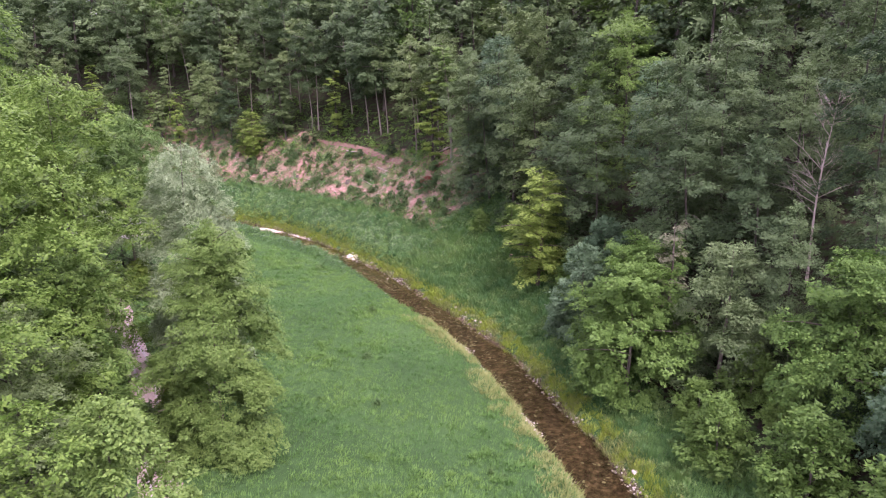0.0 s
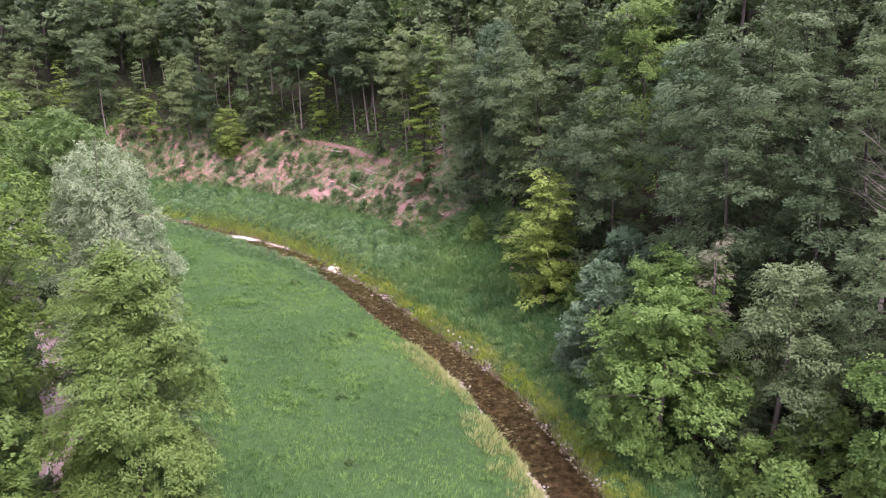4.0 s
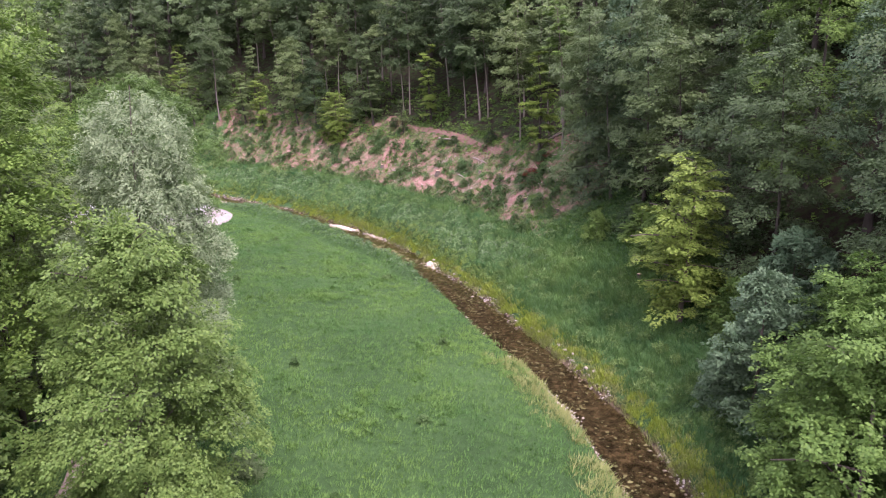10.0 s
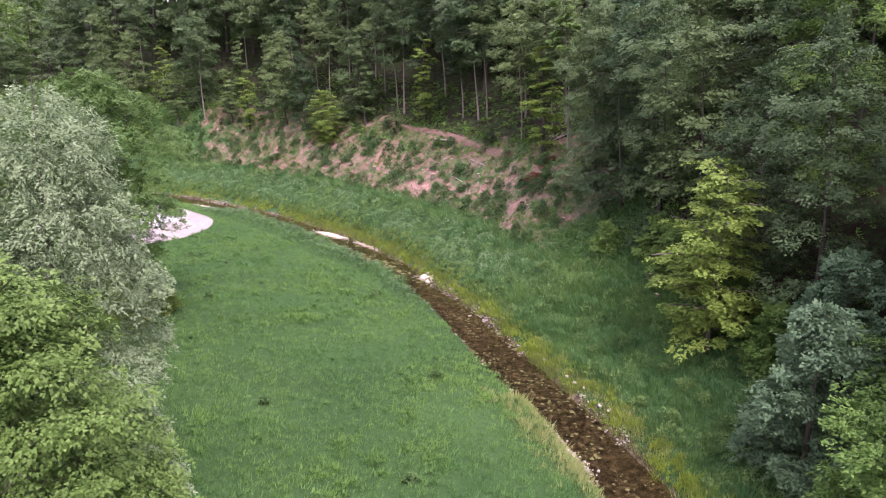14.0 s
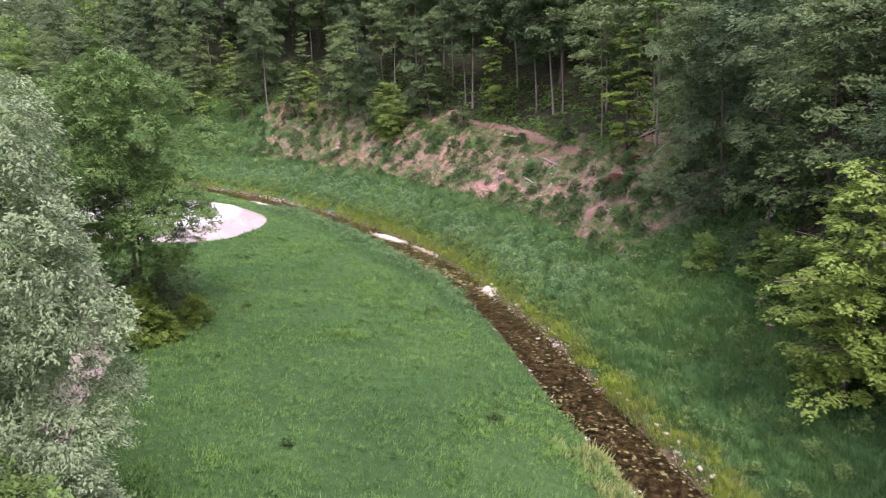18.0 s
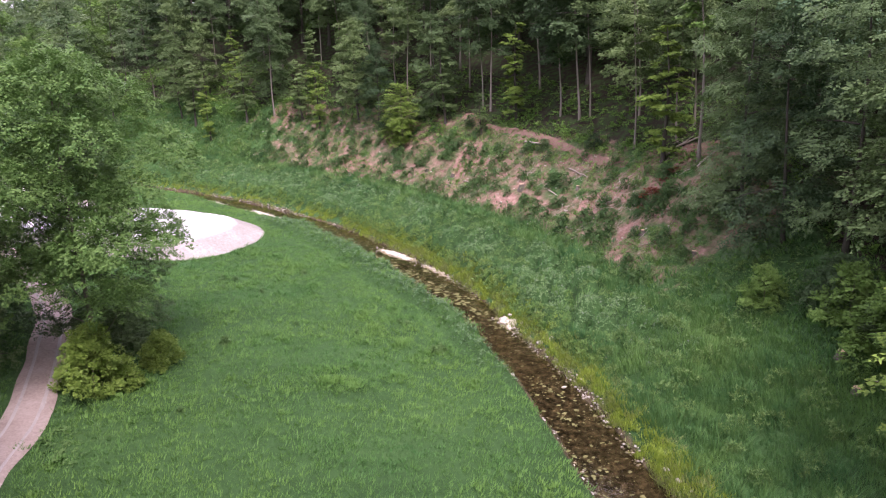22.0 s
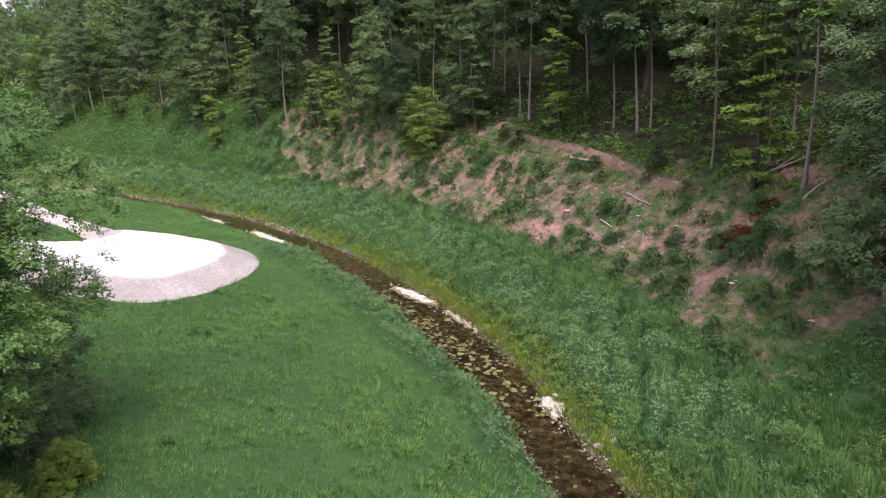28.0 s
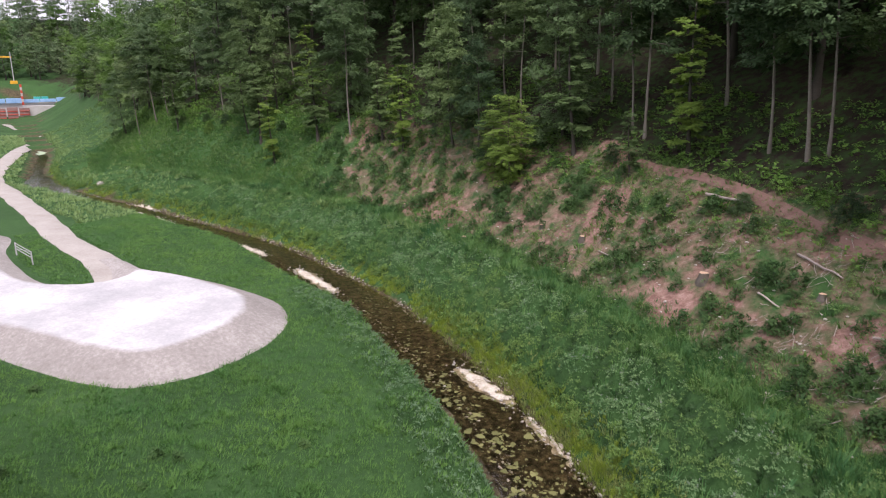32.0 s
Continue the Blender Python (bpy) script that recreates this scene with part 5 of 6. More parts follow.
for q, mat, name, label, seed in [(~top, M_HERBSHADE, "herb_stems", "leaves between the tall herb clumps, coloured dark for shade", 69), (top & (own < 0.52) & ~front, M_GREY, "flowering_herbs", "grey-green flowering herbs in rounded clumps", 4), (top & (own >= 0.52) & (own < 0.93) & ~front, M_HERB, "nettle_stand", "dark green nettles in rounded clumps", 64),
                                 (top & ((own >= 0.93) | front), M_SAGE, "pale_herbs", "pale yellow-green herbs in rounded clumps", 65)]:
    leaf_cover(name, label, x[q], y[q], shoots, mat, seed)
# pale flower heads on the grey-green clumps
q = (own < 0.5) & (d > 5) & (r.random(len(x)) < 0.16) & (swell(x, y, 2.4, 52) > 0.55)
M_FLOWER = leaf_material("pale_flower_head", (0.15, 0.19, 0.15), (0.31, 0.33, 0.31), translucent=0.1, object_spread=0.0)
leaf_cover("flower_heads", "pale lilac-grey flower heads of tall herbs", x[q], y[q], [spray_template(4, 0.16, 0.07, 0.05, 0.0, r) + [0, 0, 0.16] for _ in range(4)], M_FLOWER, 68)
x, y = clump_spots(260, 4.4, 14.0, 40, 103, 1.9)
domes("reed_clumps", "taller clumps of herbs among the reeds", x, y, r.uniform(0.4, 1.1, len(x)), 45, tips, M_HERB, 66, 1.0)
x, y = clump_spots(420, 3.4, 4.4, 100, 190, 0.9)
domes("edge_herbs", "yellow-green leafy clumps above the water", x, y, r.uniform(0.4, 0.8, len(x)), 40, tips, M_SAGE, 67, 1.2)
x, y, off = beside_stream(26000, -9.5, -2.6, 97, 172, r)
ok, d = free_ground(x, y, 2.4)
dl = -d * (1 - wider(x, y))
ok &= (x > -62) & (dl > 2.7) & (dl < 5.5) & (r.random(len(x)) > ease(dl, 4.6, 5.5)) & (r.random(len(x)) < ease(y, 97, 104))
x, y = x[ok], y[ok]
# along the bank too, crease shoots carry shade as dark colour
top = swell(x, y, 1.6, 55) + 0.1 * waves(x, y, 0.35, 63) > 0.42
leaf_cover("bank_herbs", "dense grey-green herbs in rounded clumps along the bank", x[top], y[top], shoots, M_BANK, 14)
leaf_cover("bank_herb_stems", "leaves between the bank herb clumps, coloured dark for shade", x[~top], y[~top], shoots, M_HERBSHADE, 16)
x, y = r.uniform(-75, 12, 1500), r.uniform(40, 125, 1500)
ok, d = free_ground(x, y, 3.4)
ok &= (d < -4.5) & (d > -36) & (waves(x, y, 7, 23) > 0.05)
x, y = x[ok], y[ok]
lumps("meadow_herbs", "low soft swellings of taller meadow plants", "herbs", x, y, r.uniform(0.5, 1.4, len(x)), r.uniform(0.1, 0.32, len(x)), 22, [blades(6, 0.42, 0.075, 0.2, r) for _ in range(6)], M_GRASS, 24)

# green cover on the felled slope and under the first trees
twig = [spray_template(8, 0.55, 0.19, 0.12, 0.1, r) for _ in range(4)]
x, y, off = beside_stream(8200, 10.5, 28, 96, 190, r)
d, _ = side_of(STREAM, x, y)
ok = (waves(x, y, 2.6, 13) + 0.5 * waves(x, y, 6.5, 14) > np.interp(d, [10, 14, 19], [-0.8, -0.35, -0.15])) & (d < edge_of_wood(x, y) + 3)
x, y = x[ok], y[ok]
mounds("slope_herbs", "patchy green herbs and seedlings on the felled slope", "herbs", x, y, land(x, y)[0] + 0.05, r.uniform(0.3, 0.8, len(x)) * (1 + 0.4 * waves(x, y, 1.7, 47)), 8, [spray_template(10, 0.45, 0.13, 0.08, 0.05, r) for _ in range(5)], M_HERB, 6)
x, y, off = beside_stream(6000, 11, 27, 100, 190, r)
d, _ = side_of(STREAM, x, y)
ok = (waves(x, y, 3.4, 43) + 0.5 * waves(x, y, 8.5, 44) > -0.1) & (clearing(x, y, d) > 0.15)
x, y = x[ok], y[ok]
lumps("slope_weeds", "grey-green weeds and grasses on the felled slope", "weeds", x, y, r.uniform(0.15, 0.6, len(x)), r.uniform(0.05, 0.3, len(x)), 7, [np.concatenate([blades(4, 0.4, 0.06, 0.2, r, 0.1, 0.8), spray_template(4, 0.3, 0.14, 0.08, 0.0, r)]) for _ in range(6)], M_SAGE, 46)
x, y, off = beside_stream(9000, 15, 42, 40, 200, r)
d, _ = side_of(STREAM, x, y)
e = edge_of_wood(x, y)
TR = np.array(TRAIL)
off_trail = np.abs(side_of(TR, x, y)[0]) > 0.9
ok = off_trail & (d > e - 1.5) & (d < e + 13) & (waves(x, y, 4.5, 15) > -0.65) & (r.random(len(x)) < np.where(y > 118, 1.0, 0.2))
x, y = x[ok], y[ok]
mounds("undergrowth", "low green undergrowth on the floor of the wood", "undergrowth", x, y, land(x, y)[0], r.uniform(0.35, 0.95, len(x)), 7, [spray_template(7, 0.65, 0.26, 0.17, 0.08, r) for _ in range(5)], M_UNDER, 7, 0.55)
x, y = r.uniform(-70, -12, 1500), r.uniform(30, 105, 1500)
d, _ = side_of(TRACK, x, y)
ok = ((np.abs(d) > 1.8) & (np.abs(d) < 4.0)) | (d < -4) & (d > -14)
x, y = x[ok], y[ok]
mounds("track_undergrowth", "leafy undergrowth along the track", "undergrowth", x, y, land(x, y)[0], r.uniform(0.4, 0.9, len(x)), 8, twig, M_SHRUB, 8, 0.7)

# single bushes on the felled slope
tree_kind("seedling", 51, "hazel_seedling", "small dark green hazel bush on bare soil", "bush", "bush", 1.2, 1.5, M_HAZEL, 52, (16, 0.36, 0.11, 0.07), limbs="", group="small bushes on the felled slope")
x, y, off = beside_stream(600, 12.0, 24, 106, 185, r)
d, _ = side_of(STREAM, x, y)
c = clearing(x, y, d)
for a_, b_, q in zip(x, y, c):
    if q > 0.4:
        plant("seedling", a_, b_, r.uniform(0, 360), r.uniform(0.7, 1.45), tall=r.uniform(0.8, 1.2))
tree_kind("red_bush", 52, "dead_bush", "dead bush with rust-red withered leaves", "bush", "bush", 2.2, 3.2, M_RED, 150, (10, 0.5, 0.24, 0.10), limbs="", group="dead bushes")
for x, y, sz in [(-2.9, 128.6, 0.85), (-0.6, 130.6, 0.8), (-1.6, 130.0, 0.6), (-3.6, 127.6, 0.55)]:
    plant("red_bush", x, y, 40 * x, sz, tall=0.6)

# dark clumps in the meadow
tree_kind("nettle", 53, "nettle_clump", "dark green clump of nettles in the meadow", "herb clump", "bush", 0.95, 1.3, M_SHRUB, 60, (12, 0.35, 0.14, 0.08), limbs="", group="nettle clumps in the meadow")
for k, (x, y) in enumerate([(-8.1, 67.3), (-6.0, 56.9), (3.7, 46.1), (-9.0, 82.0), (-11.6, 57.6), (-47.3, 111.8), (-41.0, 109.5), (-23.7, 106.0), (-19.4, 100.6), (-27.2, 102.7), (-36.5, 96.5), (-33.2, 102.5),
                            (-53.3, 106.0), (-45.3, 109.1), (-40.2, 117.1), (-62.2, 113.8), (-32.4, 85.2), (-20.7, 74.7), (4.6, 45.6), (-19.0, 101.2), (-24.6, 106.3), (-46.0, 112.3)]):
    plant("nettle", x, y, 50 * k, 0.75 + 0.25 * math.sin(k * 2.7), 0.05, tall=1.1)
plant("dark_bush", -17.6, 58.4, 0, 0.5, label="small dark bush beside the alder")


# ---------------------------------------------------------------- stones, gravel and floating mats
def stone_mesh(name, seed, material, size=(1, 1, 1), cuts=1):
    rr = np.random.default_rng(seed)
    bm = bmesh.new()
    bmesh.ops.create_icosphere(bm, subdivisions=cuts + 1, radius=0.5)
    off = rr.uniform(0, 50, 3)
    for v in bm.verts:
        n3 = noise.noise_vector(v.co * 2.2 + Vector(off))
        v.co += n3 * 0.16
        v.co = Vector((v.co.x * size[0], v.co.y * size[1], max(v.co.z, -0.25) * size[2]))
    me = bpy.data.meshes.new(name)
    bm.to_mesh(me)
    bm.free()
    me.materials.append(material)
    return me


BOULDERS = [stone_mesh("boulder", 60 + k, M_ROCK, (1, 0.75, 0.55)) for k in range(4)]
for k, (x, y, sz) in enumerate([(-15.6, 113.9, 0.6), (-14.0, 111.9, 0.5), (2.3, 84.7, 0.5), (1.7, 85.8, 0.55), (3.0, 83.7, 0.4), (-0.3, 89.2, 0.5), (0.4, 88.3, 0.35), (4.1, 81.1, 0.45), (-11.6, 107.7, 0.7),
                                (-10.7, 108.0, 0.6), (-1.0, 90.2, 0.45), (4.8, 80.2, 0.5), (15.2, 47.6, 0.7), (-5.0, 96.2, 0.6), (-8.6, 100.8, 0.5), (-139.4, 177.6, 1.8), (-114.7, 166.5, 1.5)]):
    ob = new("boulder", BOULDERS[k % 4])
    ob.matrix_basis = pose(x, y, max(on_land(x, y), -1.7) + 0.08 * sz, 0, 0, 67 * k) @ Matrix.Scale(sz, 4)
    tagged(ob, "pale limestone boulder at the water's edge", "boulder", "boulders along the stream")

ico = stone_mesh("pebble_shape", 70, M_ROCK, (1, 0.8, 0.5), 0)
pv = np.array([v.co[:] for v in ico.vertices])
pf = np.array([p.vertices[:] for p in ico.polygons])
bpy.data.meshes.remove(ico)


def pebbles(name, label, x, y, z, lo, hi, seed):
    rr = np.random.default_rng(seed)
    n_ = len(x)
    a_, sc = rr.uniform(0, 2 * math.pi, n_), rr.uniform(lo, hi, n_) * rr.uniform(0.5, 1, n_)
    c_, s_ = np.cos(a_), np.sin(a_)
    v = np.empty((n_, len(pv), 3))
    v[:, :, 0] = (pv[None, :, 0] * c_[:, None] - pv[None, :, 1] * s_[:, None]) * sc[:, None] + x[:, None]
    v[:, :, 1] = (pv[None, :, 0] * s_[:, None] + pv[None, :, 1] * c_[:, None]) * sc[:, None] + y[:, None]
    v[:, :, 2] = pv[None, :, 2] * sc[:, None] + z[:, None]
    f = pf[None, :, :] + (np.arange(n_) * len(pv))[:, None, None]
    return tagged(new(name, mesh_of(name, v.reshape(-1, 3), f.reshape(-1, 3), M_ROCK)), label, "stones", kind="stuff")


xa, ya, _ = beside_stream(3000, 1.7, 2.7, 30, 185, r)
xb, yb, _ = beside_stream(1300, -2.5, -1.7, 30, 185, r)
x, y = np.concatenate([xa, xb]), np.concatenate([ya, yb])
ok = waves(x, y, 4.0, 21) > -0.2
x, y = x[ok], y[ok]
pebbles("shore_stones", "pale stones along both shores", x, y, np.maximum(land(x, y)[0], -1.66), 0.08, 0.42, 9)


def gravel_bar(points, width, high):
    """A low bank of pale gravel along the water, tapering at both ends."""
    line = curve_through(points, 12)
    t_ = np.gradient(line, axis=0)
    t_ /= np.linalg.norm(t_, axis=1)[:, None]
    nr = np.stack([t_[:, 1], -t_[:, 0]], 1)
    k_ = len(line)
    taper = np.sin(np.linspace(0.08, math.pi - 0.08, k_)) ** 0.5
    cols = np.linspace(-1, 1, 7)
    verts = []
    for c in cols:
        p = line + nr * (c * width * 0.5 * taper * (1 + 0.5 * waves(line[:, 0], line[:, 1], 0.5, 3 + c)))[:, None]
        verts.append(np.column_stack([p, -1.78 + high * taper * (1 - c * c) * (0.7 + 0.5 * waves(p[:, 0], p[:, 1], 0.45, 5)) + 0.06 * waves(p[:, 0], p[:, 1], 0.4, 2)]))
    verts = np.stack(verts, 1).reshape(-1, 3)
    a_, b_ = np.meshgrid(np.arange(k_ - 1), np.arange(6), indexing="ij")
    q = (a_ * 7 + b_).ravel()
    me = smooth(mesh_of("gravel_bar", verts, np.stack([q, q + 1, q + 8, q + 7], 1), M_SAND))
    tagged(new("gravel_bar", me), "pale gravel bar at the edge of the stream", "gravel bar", kind="structure")
    return line


bars = [([(-16.4, 114.3), (-14.9, 112.8), (-13.5, 111.2)], 2.1, 0.8), ([(-38.4, 135.2), (-34.8, 133.3), (-31.6, 131.3)], 1.9, 0.48), ([(-30.2, 130.2), (-27.0, 127.6), (-24.2, 124.9)], 1.7, 0.52), ([(-69.5, 152.5), (-64.5, 149.9), (-59.2, 147.0)], 1.9, 0.5),
        ([(-84, 158.4), (-80.5, 157.0), (-77.0, 155.5)], 1.3, 0.5), ([(-124, 172.4), (-119, 171.6), (-114, 170.2)], 1.5, 0.5), ([(-111, 165.4), (-107.5, 164.6), (-103.5, 163.2)], 1.6, 0.5), ([(-143, 177.5), (-139, 177.4), (-135, 176)], 1.8, 0.6), ([(2.8, 84.0), (0.2, 88.6), (-1.8, 91.4)], 1.0, 0.4), ([(3.2, 72.6), (-0.6, 79.0), (-3.4, 84.0)], 0.8, 0.35),
        ([(-120, 167), (-114.7, 165.6), (-108, 163.6)], 1.4, 0.5), ([(8.6, 54.5), (6.6, 60), (4.2, 66.5)], 0.8, 0.35)]
bx, by = [], []
for pts, w, hgh in bars:
    ln = gravel_bar(pts, w, hgh)
    k_ = r.integers(0, len(ln), 150)
    bx.append(ln[k_, 0] + r.normal(0, w * 0.34, 150))
    by.append(ln[k_, 1] + r.normal(0, w * 0.34, 150))
bx, by = np.concatenate(bx), np.concatenate(by)
pebbles("bar_stones", "small pale stones strewn on the gravel bars", bx, by, np.full(len(bx), -1.55), 0.08, 0.36, 10)

x, y, _ = beside_stream(900, 12.5, 25, 108, 180, r)
d, _ = side_of(STREAM, x, y)
ok = clearing(x, y, d) > 0.5
x, y = x[ok], y[ok]
pebbles("slope_stones", "pale loose stones on the bare soil", x, y, land(x, y)[0] + 0.03, 0.1, 0.45, 12)

# floating mats of leaves and algae, thickest in the bend
xa, ya, off = beside_stream(8000, -3.2, 1.95, 30, 150, r)
da = side_of(STREAM, xa, ya)[0]
ok = np.where(da < 0, -da * (1 - wider(xa, ya)), da) < 2.0
ok &= r.random(len(xa)) < np.interp(ya, [30, 60, 85, 130, 150], [0.3, 0.5, 1, 1, 0.35]) * np.where(waves(xa, ya, 1.3, 17) + 0.5 * waves(xa, ya, 0.6, 18) > 0.05, 1.0, 0.22)
xa, ya = xa[ok], ya[ok]
ring = np.linspace(0, 2 * math.pi, 9, endpoint=False)
mv, mf = [], []
for k, (a_, b_) in enumerate(zip(xa, ya)):
    sz = (0.03 + 0.17 * r.random() ** 4) * (1.0 + 0.9 * (110 < b_ < 134 and r.random() < 0.5))
    rad = sz * r.uniform(0.55, 1.25, 9)
    flat, turn = r.uniform(0.5, 1.0), r.uniform(0, math.pi)
    p_, q_ = rad * np.cos(ring), flat * rad * np.sin(ring)
    mv.append(np.column_stack([a_ + p_ * math.cos(turn) - q_ * math.sin(turn), b_ + p_ * math.sin(turn) + q_ * math.cos(turn), np.full(9, -1.592 + 0.006 * r.random())]))
    mf.append(np.array([[0, q, q + 1] for q in range(1, 8)]) + 9 * k)
tagged(new("floating_mats", mesh_of("floating_mats", np.concatenate(mv), np.concatenate(mf), M_ALGAE)), "yellowish floating leaf and algae mats on the stream", "water plants", kind="stuff")


M_DUCK = leaf_material("duckweed", (0.22, 0.32, 0.17), (0.42, 0.52, 0.33), translucent=0.0)
for cx, cy, la, lb in [(-222, 218.2, 7.5, 1.9), (-214, 213.4, 4.0, 1.6), (-292, 258.0, 13, 2.2)]:
    ang = np.linspace(0, 2 * math.pi, 28, endpoint=False)
    rad = 1 + 0.18 * np.sin(3 * ang + cx) + 0.10 * np.sin(7 * ang)
    ux, uy = -0.855, 0.519
    p_, q_ = la * rad * np.cos(ang), lb * rad * np.sin(ang)
    v = np.column_stack([cx + p_ * ux - q_ * uy, cy + p_ * uy + q_ * ux, np.full(28, -1.585)])
    v = np.vstack([v, [[cx, cy, -1.575]]])
    tagged(new("duckweed_mat", mesh_of("duckweed_mat", v, np.array([[k, (k + 1) % 28, 28] for k in range(28)]), M_DUCK)), "pale green duckweed mat floating on a far pool", "water plants", "duckweed mats")


# ---------------------------------------------------------------- felled wood
def stump(x, y, size, turn):
    root = tagged(new("tree_stump"), "freshly cut tree stump on the felled slope", "tree stump", "stumps on the felled slope")
    prof = [(-0.3, 0.36), (0.0, 0.30), (0.12, 0.24), (0.34, 0.215)]
    k = 10
    ang = np.linspace(0, 2 * math.pi, k, endpoint=False)
    v = np.array([[rr * (1 + 0.12 * math.sin(3 * a_ + z * 4)) * math.cos(a_), rr * (1 + 0.12 * math.sin(3 * a_ + z * 4)) * math.sin(a_), z] for z, rr in prof for a_ in ang])
    f = np.array([[i_ * k + j_, i_ * k + (j_ + 1) % k, (i_ + 1) * k + (j_ + 1) % k, (i_ + 1) * k + j_] for i_ in range(3) for j_ in range(k)])
    part("bark", smooth(mesh_of("bark", v, f, M_BARK)), root)
    top = np.vstack([v[-k:] + [0, 0, 0.004], [[0, 0, 0.36]]])
    part("cut_face", mesh_of("cut_face", top, np.array([[j_, (j_ + 1) % k, k] for j_ in range(k)]), M_CUT), root, "pale fresh saw cut")
    root.matrix_basis = pose(x, y, on_land(x, y), 0, 0, turn) @ Matrix.Scale(size, 4)


for k, (x, y, sz) in enumerate([(-20.2, 143.4, 1.7), (-32.9, 153.1, 1.3), (-48.5, 158.0, 1.3), (-20.1, 155.8, 1.4), (-21.7, 151.2, 1.0), (9.7, 98.3, 1.3), (9.9, 94.7, 1.3), (12.6, 90.4, 1.2), (-38.4, 156.6, 1.0), (-27.5, 147.6, 1.1),
                                (-12.0, 138.0, 1.1), (-8.2, 133.6, 1.0), (-55.3, 163.2, 1.1), (-62.0, 167.2, 1.0), (-24.8, 153.0, 0.9), (-3.6, 123.2, 1.1), (-44.0, 160.5, 0.9), (1.2, 116.5, 1.0)]):
    stump(x, y, sz, 47 * k)


def log(x0, y0, x1, y1, rad, lift=0.15):
    root = tagged(new("fallen_log"), "grey fallen log lying on the slope", "log", "logs on the felled slope")
    f = np.linspace(0, 1, 6)
    px_, py_ = x0 + (x1 - x0) * f, y0 + (y1 - y0) * f
    z = land(px_, py_)[0] + rad + lift
    pts = np.column_stack([px_, py_, z + 0.05 * np.sin(f * 5)])
    v, q = tube(pts, rad * np.linspace(1, 0.6, 6), 8)
    part("stem", smooth(mesh_of("stem", v, q, M_DEADWOOD)), root)
    e = np.vstack([v[:8], pts[:1]])
    part("cut_face", mesh_of("cut_face", e, np.array([[(j_ + 1) % 8, j_, 8] for j_ in range(8)]), M_CUT), root, "pale sawn end")


for row in [(-21.5, 152.4, -17.6, 149.4, 0.16), (-1.8, 134.2, 2.0, 134.4, 0.14), (-2.4, 133.4, 1.2, 135.2, 0.11), (-13.7, 142.3, -10.9, 138.9, 0.10), (1.5, 128.8, 4.2, 130.2, 0.10),
            (-9.3, 133.0, -7.5, 131.4, 0.09), (-30.5, 150.5, -28.9, 149.0, 0.08), (13.4, 93.6, 15.6, 95.2, 0.12), (-16.0, 140.0, -14.5, 138.2, 0.08)]:
    log(*row)

# brash: thin broken branches in heaps
sticks = []
loose = [(x, y, 3, 0.8) for x, y in zip(*beside_stream(150, 12.5, 23, 108, 176, r)[:2]) if clearing(np.array([x]), np.array([y]), side_of(STREAM, np.array([x]), np.array([y]))[0])[0] > 0.5]
for cx, cy, cnt, spread in loose + [(-13.0, 135.0, 26, 1.3), (-12.0, 140.5, 30, 1.7), (-8.6, 131.0, 36, 1.8), (-4.6, 128.8, 34, 1.8), (-6.5, 133.6, 22, 1.5), (-0.2, 134.4, 26, 1.6), (-23.0, 149.5, 12, 1.4), (-10.5, 129.5, 22, 1.6),
                            (-2.6, 121.0, 18, 1.6), (-30.0, 146.8, 12, 1.6), (-36.0, 152.0, 12, 1.8), (-16.5, 137.0, 14, 1.5), (2.6, 128.4, 16, 1.5), (-58.0, 162.0, 10, 2.0), (-3.0, 125.0, 20, 1.6), (-19.0, 146.0, 10, 1.5)]:
    for k in range(cnt):
        x, y = cx + r.normal(0, spread * 0.7), cy + r.normal(0, spread * 0.7)
        a_, ln = r.uniform(0, 2 * math.pi), r.uniform(0.3, 1.25)
        f = np.linspace(-0.5, 0.5, 4)
        px_, py_ = x + math.cos(a_) * ln * f, y + math.sin(a_) * ln * f
        pts = np.column_stack([px_, py_, land(px_, py_)[0] + r.uniform(0.05, 0.4) + f * r.uniform(-0.3, 0.3) + 0.05 * np.sin(f * 7)])
        sticks.append(tube(pts, r.uniform(0.012, 0.035) * np.linspace(1, 0.4, 4), 4))
sv, sf = joined(sticks)
tagged(new("brash", mesh_of("brash", sv, sf, M_DEADWOOD)), "heaps of pale broken branches on the felled slope", "branches", kind="stuff")


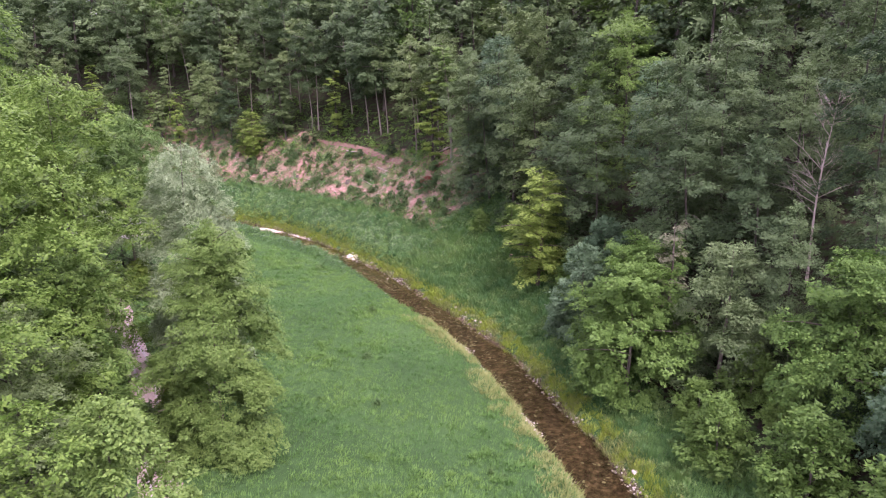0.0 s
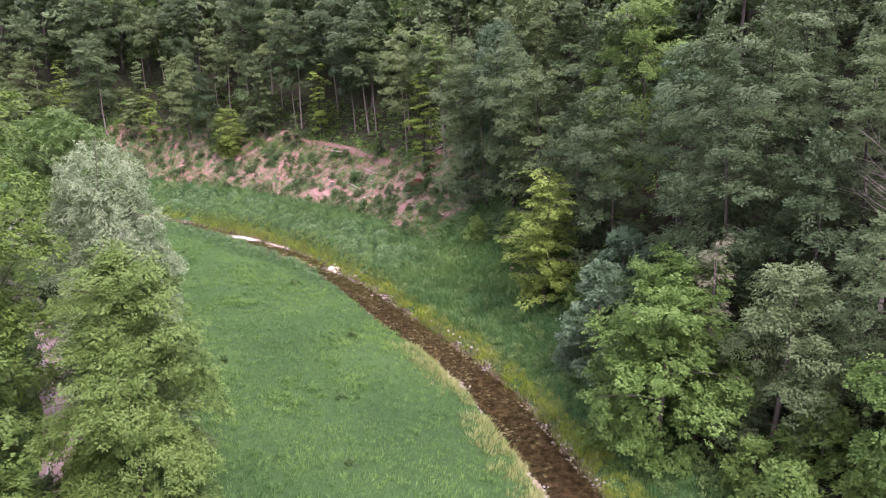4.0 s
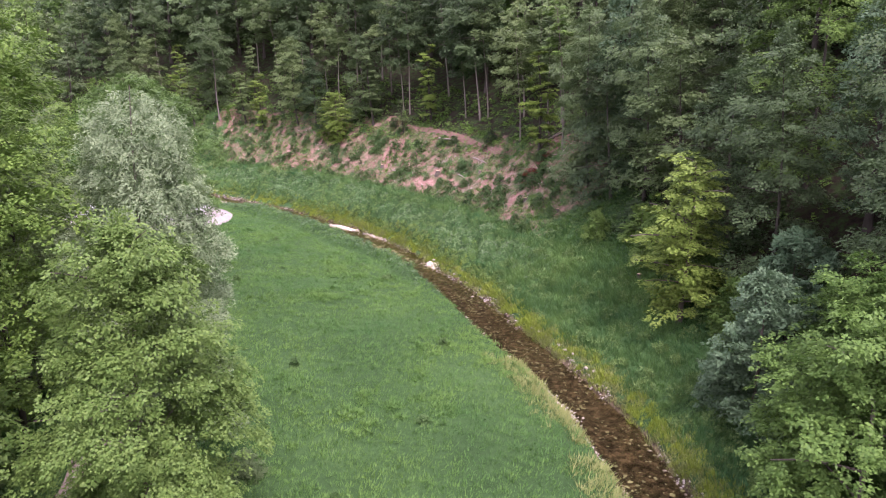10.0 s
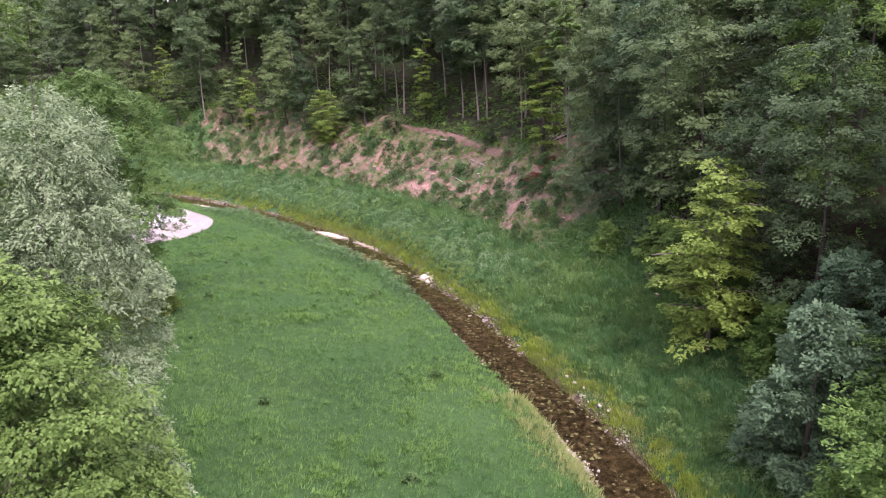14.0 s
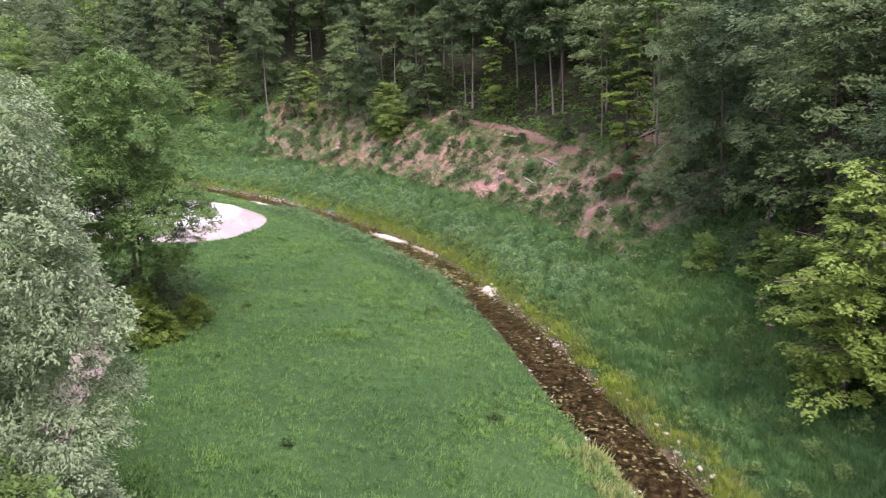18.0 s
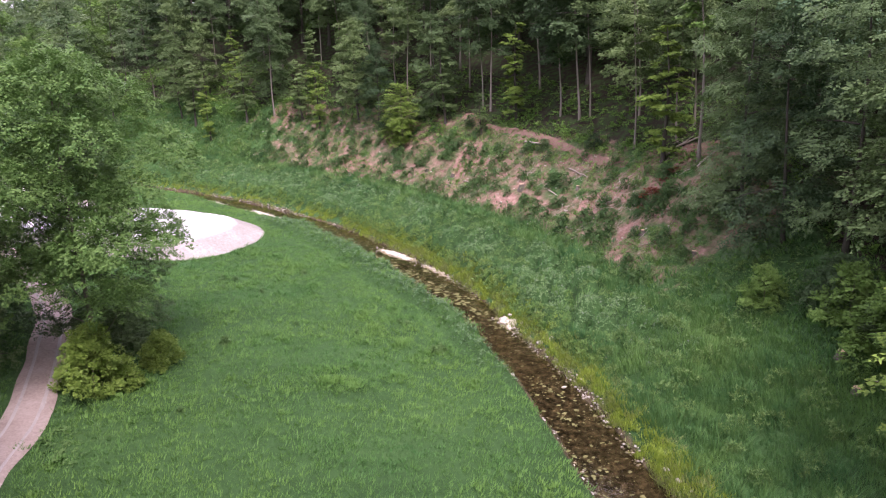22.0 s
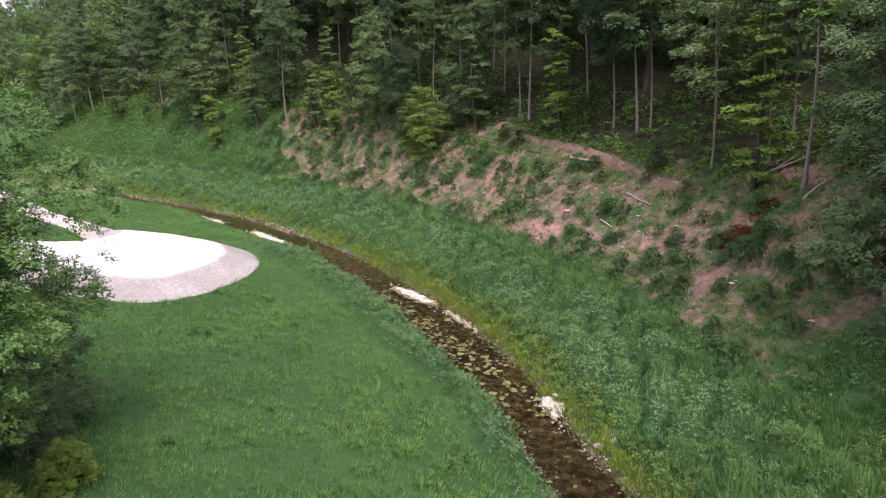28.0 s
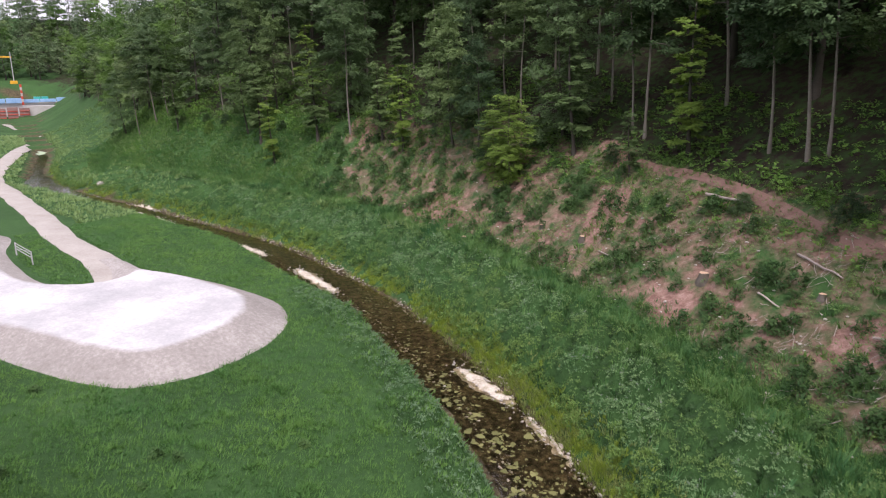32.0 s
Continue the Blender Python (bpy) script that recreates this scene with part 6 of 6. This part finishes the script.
# a dead tree standing in the wood
def dead_tree(x, y, h):
    rr = np.random.default_rng(91)
    root = tagged(new("dead_tree"), "bare grey dead tree standing in the wood", "tree")
    pts, stem = trunk_mesh(h, 0.14, (0.6, 0.2), rr)
    pieces = [stem]
    for k in range(34):
        z = h * rr.uniform(0.35, 0.95)
        a_ = rr.uniform(0, 2 * math.pi)
        ln = (1.2 - z / h) * 4.2 * rr.uniform(0.6, 1.2)
        b = np.array([np.interp(z, pts[:, 2], pts[:, 0]), np.interp(z, pts[:, 2], pts[:, 1]), z])
        dv = np.array([math.cos(a_), math.sin(a_), rr.uniform(0.5, 1.2)])
        line = np.array([b + dv * ln * q + rr.normal(0, 0.08, 3) * q for q in (0, 0.3, 0.6, 1.0)])
        pieces.append(tube(line, 0.03 * np.array([1, 0.8, 0.5, 0.2]), 4))
        for _ in range(6):
            b2 = line[rr.integers(1, 3)]
            dv2 = dv + rr.normal(0, 0.6, 3)
            pieces.append(tube(np.array([b2, b2 + dv2 * ln * 0.2, b2 + dv2 * ln * 0.42]), 0.016 * np.array([1, 0.7, 0.3]), 3))
    v, q = joined(pieces)
    part("trunk", smooth(mesh_of("trunk", v, q, M_DEADWOOD)), root)
    root.matrix_basis = pose(x, y, on_land(x, y) - 0.1)


dead_tree(33.5, 60.0, 18.5)


# ---------------------------------------------------------------- barrier at the pad
def rail(bm, p, q, w):
    p, q = Vector(p), Vector(q)
    m = Matrix.Translation((p + q) / 2) @ (q - p).to_track_quat("X", "Z").to_matrix().to_4x4()
    return box_bm(bm, ((q - p).length, w, w), m, 0.01)


gate = tagged(new("barrier_gate"), "grey steel tubular gate beside the gravel pad", "gate")
g0, g1 = Vector((-97.6, 134.6, 1.45)), Vector((-91.8, 132.9, 1.45))
for p in (g0, g1):
    bm_part("post", rail(bmesh.new(), p - Vector((0, 0, 0.4)), p + Vector((0, 0, 1.25)), 0.12), M_STEEL, gate)
for hgh in (0.45, 0.8, 1.15):
    bm_part("rail", rail(bmesh.new(), g0 + Vector((0, 0, hgh)), g1 + Vector((0, 0, hgh)), 0.07), M_STEEL, gate)
bm_part("brace", rail(bmesh.new(), g0 + Vector((0, 0, 0.45)), g1 + Vector((0, 0, 1.15)), 0.05), M_STEEL, gate)

# ---------------------------------------------------------------- building site at the far end
def far_box(name, along0, along1, run, deep, z0, z1, material, parent, label="", bevel=0.1):
    """A block across the valley: along is metres to the right of its axis, run metres down it."""
    m = Matrix(((0.519, -0.855, 0, 0), (0.855, 0.519, 0, 0), (0, 0, 1, 0), (0, 0, 0, 1)))
    c = Matrix.Translation(((along0 + along1) / 2, run + deep / 2, (z0 + z1) / 2))
    return bm_part(name, box_bm(bmesh.new(), (along1 - along0, deep, z1 - z0), m @ c, bevel), material, parent, label)


A0 = 67.5        # where the structure's near corner lies across the valley
wall = tagged(new("dam_structure"), "unfinished concrete outlet structure with blue sheeting on top", "building")
far_box("wall", A0 - 40, A0 + 18, 458, 4, -3, 6.6, M_CONCRETE, wall)
far_box("side_wall", A0 + 4, A0 + 22, 452, 3, -3, 5.0, M_CONCRETE, wall)
for k in range(10):
    far_box("sheet", A0 - 40 + k * 7.2, A0 - 40.3 + (k + 1) * 7.2, 456.6, 0.3, 6.4 + 0.2 * math.sin(k), 8.3 + 0.4 * math.sin(k * 1.7), M_BLUEP, wall, "blue protective sheet")
for k in range(4):
    form = tagged(new("formwork_panel"), "rust-brown formwork panel before the concrete wall", "formwork", "formwork panels")
    far_box("panel", A0 - 14 + 5 * k, A0 - 9.6 + 5 * k, 450, 0.8, -2, 4.6 - 0.5 * (k % 2), M_FORM, form)
    for q in range(3):
        far_box("waler", A0 - 14 + 5 * k, A0 - 9.6 + 5 * k, 449.6, 0.3, -0.6 + 1.6 * q, -0.3 + 1.6 * q, M_REDP, form)
mast = tagged(new("site_mast"), "red and white lattice mast on the building site", "mast")
for k in range(8):
    far_box("mast_section", A0 + 2.6, A0 + 3.5, 454, 0.9, 4 + 1.4 * k, 5.4 + 1.4 * k, M_REDP if k % 2 else M_CONCRETE, mast, bevel=0.05)
for k in range(2):
    box = tagged(new("site_container"), "turquoise container on the building site", "container", "site containers")
    far_box("shell", A0 + 8 + 3.4 * k, A0 + 11 + 3.4 * k, 462, 3, 6.6, 8.9, M_TURQ, box)
crane = tagged(new("mobile_crane"), "yellow crane with its boom laid level on the embankment", "crane")
far_box("boom", A0 - 45, A0 + 1.5, 500, 0.5, 28.1, 28.8, M_YELLOW, crane)
far_box("mast", A0 + 0.7, A0 + 1.15, 499, 0.3, 16.0, 31.0, M_STEEL, crane)
far_box("base", A0 - 1, A0 + 2.5, 498, 3, 14.5, 16.2, M_YELLOW, crane)
